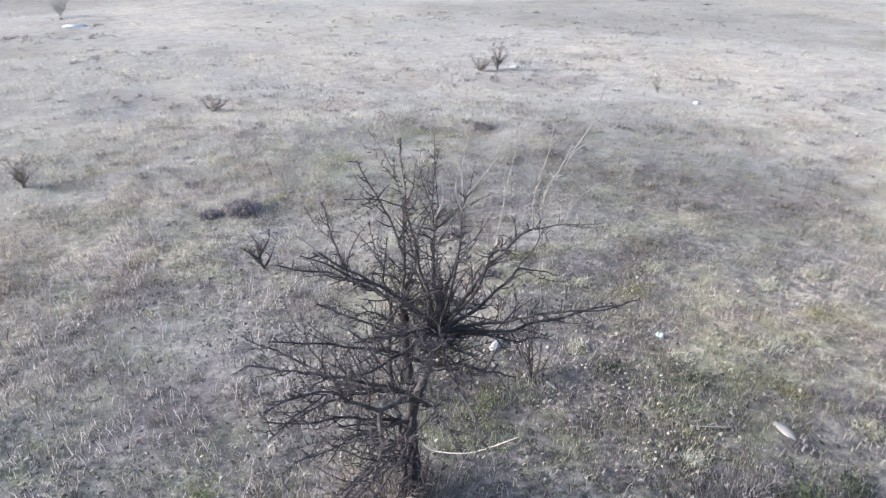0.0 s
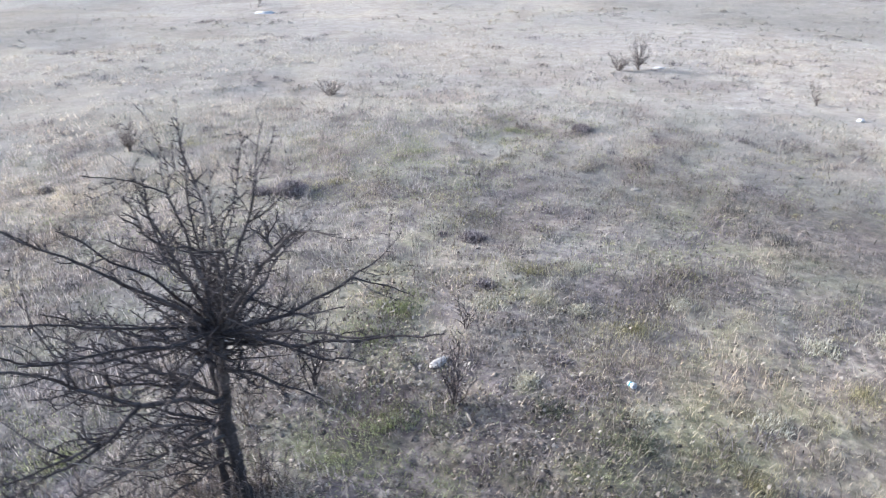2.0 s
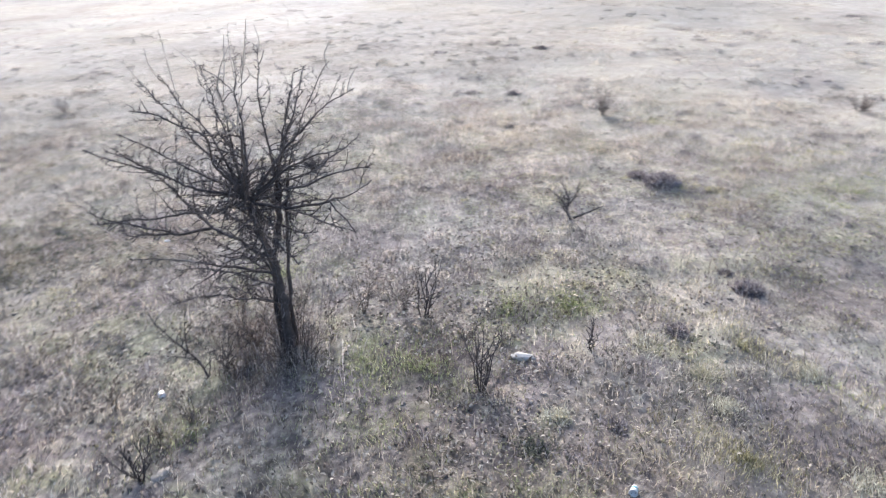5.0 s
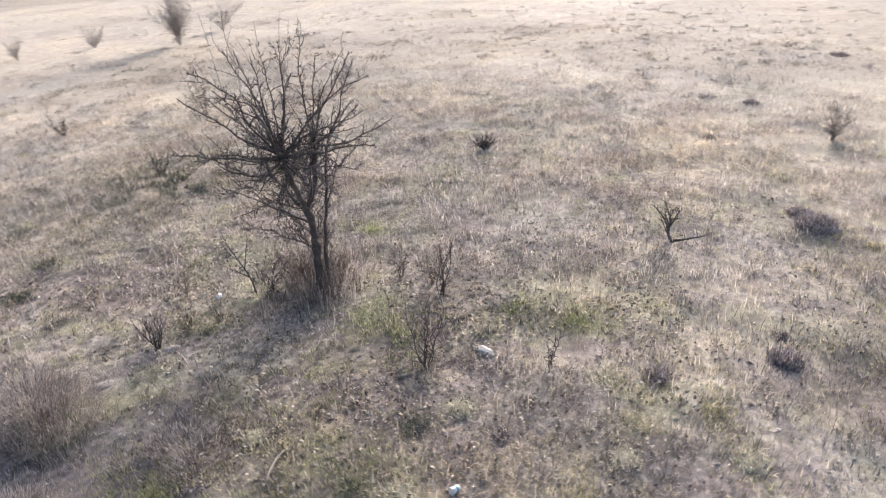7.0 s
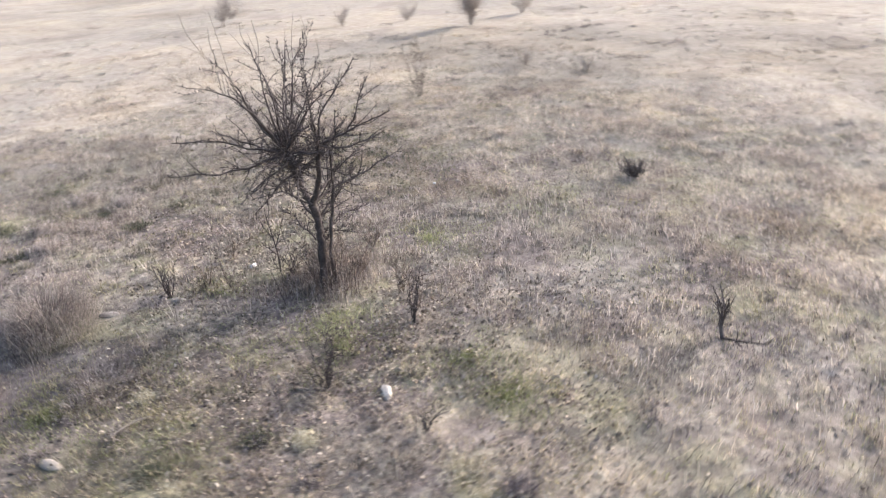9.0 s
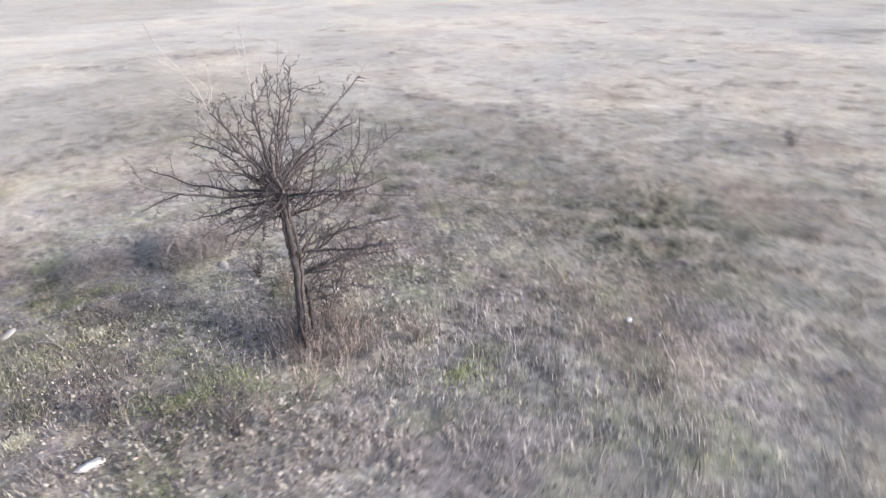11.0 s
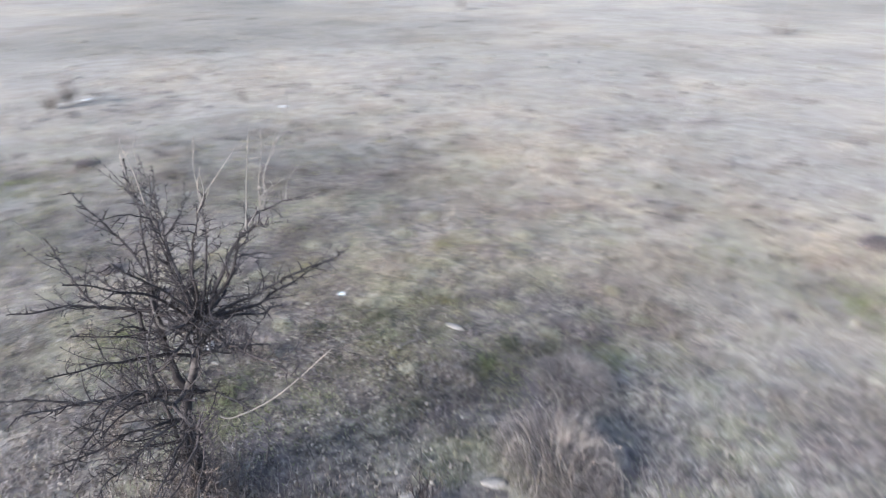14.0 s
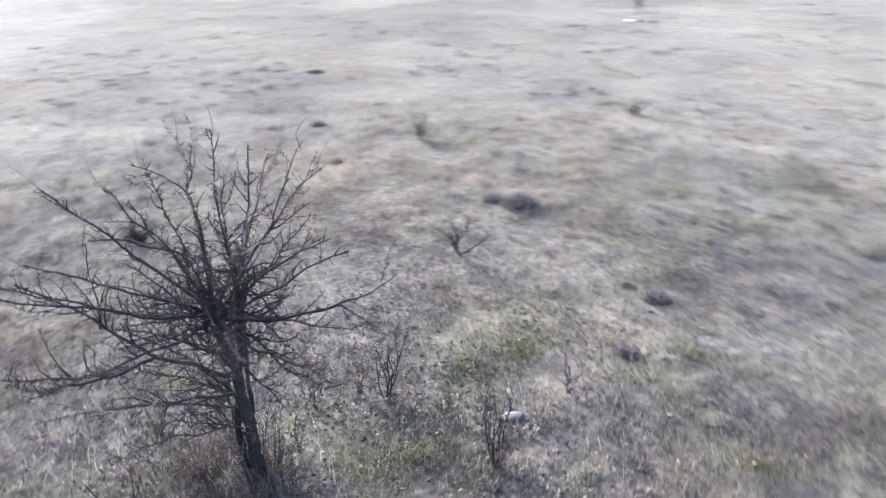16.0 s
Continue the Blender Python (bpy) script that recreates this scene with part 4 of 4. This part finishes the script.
wild += np.exp(-((x - 2.4) ** 2 + (y - 2.0) ** 2) / 0.9) + np.exp(-((x - 0.7) ** 2 + (y - 2.5) ** 2) / 0.12)
m = rng.rand(len(x)) < np.clip(wild, 0.18 + 0.35 * np.clip(2.6 - np.hypot(x, y - 2.6), 0, 1), 1) * np.where(hollow(x, y), 0.3, 1)
blades("long_grass", x[m], y[m], h[m], w[m], l[m], SEDGE, "grey-green longer grass in tufts", "grass")

# dark blades fill the tuft gaps: moss green, with the gaps' shade painted in
x, y = scatter(rng, 260000, 0, 3, 0, 8)
d = vn(x, y, 0.22, 35) * 0.6 + vn(x, y, 0.066, 36) * 0.4
wild = np.clip((1.2 - y) / 2.5, 0, 1) + np.clip((-0.4 - x) / 2, 0, 1) * np.clip((6.5 - y) / 2, 0, 1) - np.clip((np.hypot(x, y - 3) - 5) / 3, 0, 1)
m = (rng.rand(len(x)) < np.clip(wild, 0.08, 1)) & ((d < 0.46) & (vn(x, y, 0.5, 38) > 0.4) | hollow(x, y))
x, y = x[m], y[m]
blades("mossy_grass", x, y, 0.015 + 0.03 * rng.rand(len(x)), 0.005 + 0.003 * rng.rand(len(x)), 0.5 + 1.0 * rng.rand(len(x)), MOSS, "dark mossy grass between the tufts, also standing in for gap shade", "grass")

r, a = np.abs(rng.randn(15000)) * 0.9, rng.rand(15000) * 2 * np.pi
x, y = -2.25 + r * np.cos(a), -0.15 + r * np.sin(a)
m = vn(x, y, 0.16, 39) > 0.42
x, y = x[m], y[m]
blades("mossy_grass", x, y, 0.02 + 0.06 * rng.rand(len(x)), 0.005 + 0.003 * rng.rand(len(x)), 0.4 + 1.0 * rng.rand(len(x)), MOSS, "dark rank mossy grass clumps", "grass")


def tufts(n, each, r0, r1, spread, hmin, hmax, wid, mat, label, category, name, seed, size=1.2, cut=0.4, lean=0.7):
    """Small rosettes of blades, many in one mesh."""
    cx, cy = scatter(rng, n, 0, 3, r0, r1)
    keep = (vn(cx, cy, size, seed) > cut) & (rng.rand(n) > 0.75 * litter(cx, cy))
    cx, cy = np.repeat(cx[keep], each), np.repeat(cy[keep], each)
    big = np.repeat(0.5 + rng.rand(keep.sum()), each)
    m = len(cx)
    return blades(name, cx + rng.randn(m) * spread * big, cy + rng.randn(m) * spread * big, (hmin + (hmax - hmin) * rng.rand(m)) * big, wid * (0.6 + 0.8 * rng.rand(m)), lean + (1.45 - lean) * rng.rand(m), mat, label, category)


tufts(800, 46, 0, 7.5, 0.038, 0.03, 0.075, 0.0045, WEED, "purple-grey dead weed clumps in the turf", "weeds", "weed_clumps", 55, 0.9, 0.38, 0.15)
tufts(1000, 46, 0, 7.5, 0.040, 0.03, 0.075, 0.0045, SEDGE, "grey-green grass clumps in the turf", "grass", "grass_clumps", 56, 0.8, 0.36, 0.15)
tufts(800, 40, 0.4, 7, 0.045, 0.02, 0.05, 0.005, OLIVE, "olive winter grass clumps in the turf", "grass", "grass_clumps", 57, 1.1, 0.45, 0.2)
tufts(400, 40, 7, 14, 0.07, 0.04, 0.10, 0.008, WEED, "grey weed clumps in the further turf", "weeds", "weed_clumps", 58, 1.6, 0.5, 0.3)
tufts(1100, 44, 0, 8, 0.034, 0.015, 0.04, 0.006, BLEACHED, "small bleached grass tufts dotted over turf", "grass", "pale_tufts", 51)
tufts(1400, 24, 8, 18, 0.05, 0.04, 0.10, 0.014, BLEACHED, "bleached grass tufts further out", "grass", "pale_tufts", 52)
tufts(550, 60, 0.5, 8, 0.05, 0.015, 0.045, 0.005, BROWN, "low dark clumps of dead weeds", "weeds", "weed_clumps", 53)
tufts(160, 40, 8, 24, 0.10, 0.04, 0.10, 0.014, BROWN, "dark weed clumps in far grass", "weeds", "weed_clumps", 54)


def heap(cx, cy, r, tall, n, seed):
    """A rounded heap of long dead grass whose blades droop outward all round."""
    for mat, share in ((WEED, 0.35), (BROWN, 0.35), (HEAP, 1.1), (SEDGE, 0.3)):
        m = int(n * share)
        d, a = np.sqrt(rng.rand(m)), rng.rand(m) * 2 * np.pi
        x, y = cx + d * r * np.cos(a), cy + d * r * np.sin(a) * 1.2
        dome = tall * 0.75 * np.sqrt(1 - d * d) * rng.rand(m) ** 0.5 * (0.6 + 0.8 * vn(x, y, 0.12, seed))
        blades("grass_tussock", x, y, tall * (0.35 + 0.5 * rng.rand(m)), 0.002 + 0.0012 * rng.rand(m), 0.35 + 1.15 * rng.rand(m) ** 0.7, mat, "drooping heap of long grey-brown dead grass", "grass", base=ground_z(x, y) + dome, way=a + rng.randn(m) * 0.7)


heap(*TUSSOCK, 0.32, 0.23, 1700, 62)
heap(2.38, 2.14, 0.24, 0.16, 1000, 65)
heap(1.63, 2.66, 0.22, 0.08, 650, 66)
heap(1.84, 2.78, 0.15, 0.06, 400, 67)
for px, py, pr, n in ((0.32, 3.43, 0.32, 4500), (-0.2, 4.2, 0.24, 1800), (2.06, 2.45, 0.16, 1500), (2.8, 2.2, 0.16, 1800), (5.2, 1.4, 0.5, 6000), (0.5, 2.05, 0.22, 1400), (-0.4, 9.3, 0.9, 7000), (-1.2, 8.1, 0.9, 7000), (-0.1, 4.65, 0.2, 2500), (1.5, 3.6, 0.3, 1500), (1.05, 2.95, 0.22, 2000), (1.9, 2.9, 0.25, 1200), (-1.3, 2.6, 0.25, 2000), (0.12, 2.95, 0.16, 1500)):
    r, a = np.abs(rng.randn(n)) * pr * 1.15, rng.rand(n) * 2 * np.pi
    x, y = px + r * np.cos(a), py + r * np.sin(a)
    m = rng.rand(n) < np.clip(vn(x, y, 0.22, 61) * 2.2 - 0.5, 0, 1)
    blades("green_grass", x[m], y[m], 0.018 + 0.035 * rng.rand(m.sum()), np.full(m.sum(), 0.004), 0.2 + 0.9 * rng.rand(m.sum()), GREEN, "low green moss and grass patch", "grass")
for px, py, pr, n in ((1.9, 2.6, 0.5, 3600), (1.5, 3.2, 0.45, 2800), (2.3, 3.6, 0.45, 2600), (1.6, 4.9, 0.45, 3500), (0.7, 5.5, 0.4, 3000), (-0.3, 4.9, 0.35, 2500), (-1.8, 6.9, 0.6, 3500), (3.0, 4.6, 0.5, 3000), (-2.8, 8.2, 0.8, 3000), (-4.2, 7.6, 0.8, 3000)):
    r, a = np.abs(rng.randn(n)) * pr, rng.rand(n) * 2 * np.pi
    x, y = px + r * np.cos(a), py + r * np.sin(a)
    m = rng.rand(n) < np.clip(vn(x, y, 0.18, 63) * 2.4 - 0.7, 0, 1)
    blades("olive_grass", x[m], y[m], 0.02 + 0.04 * rng.rand(m.sum()), np.full(m.sum(), 0.0035), 0.2 + 0.9 * rng.rand(m.sum()), OLIVE, "olive-yellow winter grass patch", "grass")
blades("dead_weeds", *cover(30000, 0, 2.2, 0.02, 0.06, 0.0045, 91, 0.32, 0.42, 0.3, 1.3, 0.2, 5.7), WEED, "purple-brown dead weeds in the leaf litter", "weeds")
blades("olive_grass", *cover(16000, 0, 2.2, 0.02, 0.05, 0.004, 93, 0.4, 0.45, 0.3, 1.3, 0.2, 5.7), OLIVE, "olive-yellow winter grass among dead weeds", "grass")
x, y = scatter(rng, 90000, 0.0, 3.2, 0, 3.8)
near = np.maximum(0.8 * np.clip(1.4 - np.hypot(x - 0.2, y - 3.7) / 1.7, 0.06, 1), np.clip(1.6 - np.hypot(x + 0.05, y - 1.75) / 0.85, 0, 1))
keep = rng.rand(len(x)) < np.clip(vn(x, y, 0.5, 41) * 1.3 + vn(x, y, 0.15, 42) * 0.6 - 0.45, 0, 1) * near
x, y = x[keep], y[keep]
blades("fallen_leaves", x, y, 0.012 + 0.024 * rng.rand(len(x)), 0.008 + 0.015 * rng.rand(len(x)), 0.8 + 0.7 * rng.rand(len(x)), LEAF, "pale curled fallen leaves on the turf", "leaves", base=ground_z(x, y) + 0.008 + 0.025 * rng.rand(len(x)))
x, y = scatter(rng, 34000, 0.1, 3.4, 0, 4.5)
keep = rng.rand(len(x)) < np.clip(vn(x, y, 0.6, 45) * 1.4 - 0.3, 0.05, 1) * np.clip(1.6 - np.hypot(x, y - 3) / 3.2, 0, 1)
x, y = x[keep], y[keep]
crumbs("soil_crumbs", x, y, 0.005 + 0.011 * rng.rand(len(x)) ** 2, CLOD, "crumbled clods of soil and dead turf", "soil", 46)
# the brush of dead weeds about the foot of the tree
n = 1100
r, a = np.abs(rng.randn(n)) * 0.22 + 0.05, rng.rand(n) * 2 * np.pi
x, y = BASE.x + r * np.cos(a), BASE.y + r * np.sin(a)
blades("dead_weeds", x, y, (0.06 + 0.24 * rng.rand(n) ** 2) * np.exp(-r), np.full(n, 0.0035), 0.1 + 1.1 * rng.rand(n), HEAP, "brush of dead weeds about the tree foot", "weeds")

n = 1100
x, y = -0.46 + rng.randn(n) * 0.32, 2.46 + rng.randn(n) * 0.26
m = vn(x, y, 0.14, 64) > 0.38
blades("dead_weeds", x[m], y[m], 0.06 + 0.15 * rng.rand(m.sum()), np.full(m.sum(), 0.0045), 0.1 + 0.7 * rng.rand(m.sum()), BROWN, "standing reddish-brown dead weeds beside the tree", "weeds")

# ---- single tufts that stand out from the turf ----
def grass_tuft(x, y, r, mat, label, seed, tall=1.0):
    rs = np.random.RandomState(seed)
    n = 420
    px, py = rs.randn(n) * r * 0.45, rs.randn(n) * r * 0.45
    ob = thing("grass_tuft", x, y, gz(x, y), label, "grass tuft", "tufts in the turf")
    leaf = blades("foliage", px, py, (0.025 + 0.045 * rs.rand(n)) * tall, 0.004 + 0.003 * rs.rand(n), 0.3 + 1.1 * rs.rand(n), mat, "", "", ob, ground_z(x + px, y + py) - gz(x, y))
    tagged(leaf, kind="stuff")
    return ob


for k, (tx, ty, tr) in enumerate([(2.69, 3.23, 0.14), (2.76, 2.22, 0.12), (2.70, 2.69, 0.09), (3.44, 2.39, 0.12), (3.64, 2.88, 0.10), (3.78, 4.21, 0.12), (1.72, 3.95, 0.09), (2.44, 4.12, 0.13), (0.99, 4.10, 0.08), (1.89, 5.38, 0.12), (0.49, 4.93, 0.16), (2.83, 5.09, 0.14),
                                  (3.32, 5.30, 0.14), (1.49, 2.98, 0.08), (1.08, 5.70, 0.10), (1.18, 5.06, 0.09), (0.89, 5.10, 0.09), (-0.76, -0.96, 0.12)]):
    grass_tuft(tx, ty, tr, CREAM, "low yellow-cream grass tuft in grey turf", 500 + k)
grass_tuft(2.01, 2.71, 0.10, GREEN, "low bright green grass tuft in grey turf", 530)
for k, (tx, ty, tr) in enumerate([(2.32, 2.78, 0.09), (1.19, 3.88, 0.10), (1.74, 3.72, 0.11), (2.55, 2.52, 0.12)]):
    grass_tuft(tx, ty, tr, MOSS, "dark mossy clump in a hollow of the turf", 540 + k)

for k, (tx, ty, tr) in enumerate([(3.47, 1.66, 0.10), (3.17, 1.73, 0.10), (3.82, 1.23, 0.11), (2.66, 1.24, 0.09), (2.37, 0.76, 0.13), (2.28, 0.46, 0.09), (2.25, 0.17, 0.07), (3.25, 0.14, 0.15), (3.38, 1.25, 0.08), (1.53, 0.29, 0.08)]):
    grass_tuft(tx, ty, tr, BLEACHED, "bleached white grass tuft in grey turf", 560 + k)
for k, (tx, ty, tr) in enumerate([(1.86, -0.02, 0.20), (1.55, 0.0, 0.15), (0.97, -0.72, 0.16), (-0.45, -0.97, 0.24), (-0.07, -0.91, 0.2), (0.62, -0.45, 0.16), (0.45, 0.15, 0.15), (-0.1, -0.07, 0.14), (0.72, -1.5, 0.25), (1.45, -0.75, 0.18)]):
    grass_tuft(tx, ty, tr, MOSS, "dark mossy hollow between dry grass tussocks", 580 + k, 0.9)
for k, (tx, ty, tr) in enumerate([(1.25, 0.07, 0.15), (0.76, -0.15, 0.18), (1.70, -0.22, 0.16), (1.12, -0.45, 0.17), (0.3, -0.6, 0.16), (0.55, -1.05, 0.2)]):
    grass_tuft(tx, ty, tr, HEAP, "shaggy grey-pink tussock of drooping dry grass", 600 + k, 2.2)

# ---- arching stalks of the tussock ----
stalks = thing("tussock_stalks", *TUSSOCK, gz(*TUSSOCK), "bleached arching stalks hanging over a grass tussock", "plant")
for k in range(120):
    a, r, top = rng.rand() * 6.283, rng.uniform(0.12, 0.34), rng.uniform(0.16, 0.34)
    dx, dy, root = math.cos(a), math.sin(a), rng.uniform(0.0, 0.20)
    u1, v1, u2, v2 = rng.randn(4) * 0.04
    line = smooth_line([(dx * root, dy * root, -0.02), (dx * (root + r * 0.25), dy * (root + r * 0.25), top * 0.8), (dx * (root + r * 0.6) + u1, dy * (root + r * 0.6) + v1, top), (dx * (root + r * 0.9) + u2, dy * (root + r * 0.9) + v2, top * 0.65), (dx * (root + r) + u2, dy * (root + r) + v2, top * rng.uniform(0.05, 0.35))], 4)
    bm = bmesh.new()
    tube(bm, line, [0.0027 * (1 - 0.05 * i) for i in range(len(line))], 4)
    part("stalk", bm, (PALE, HEAP, PALE, WEED)[k % 4], stalks)
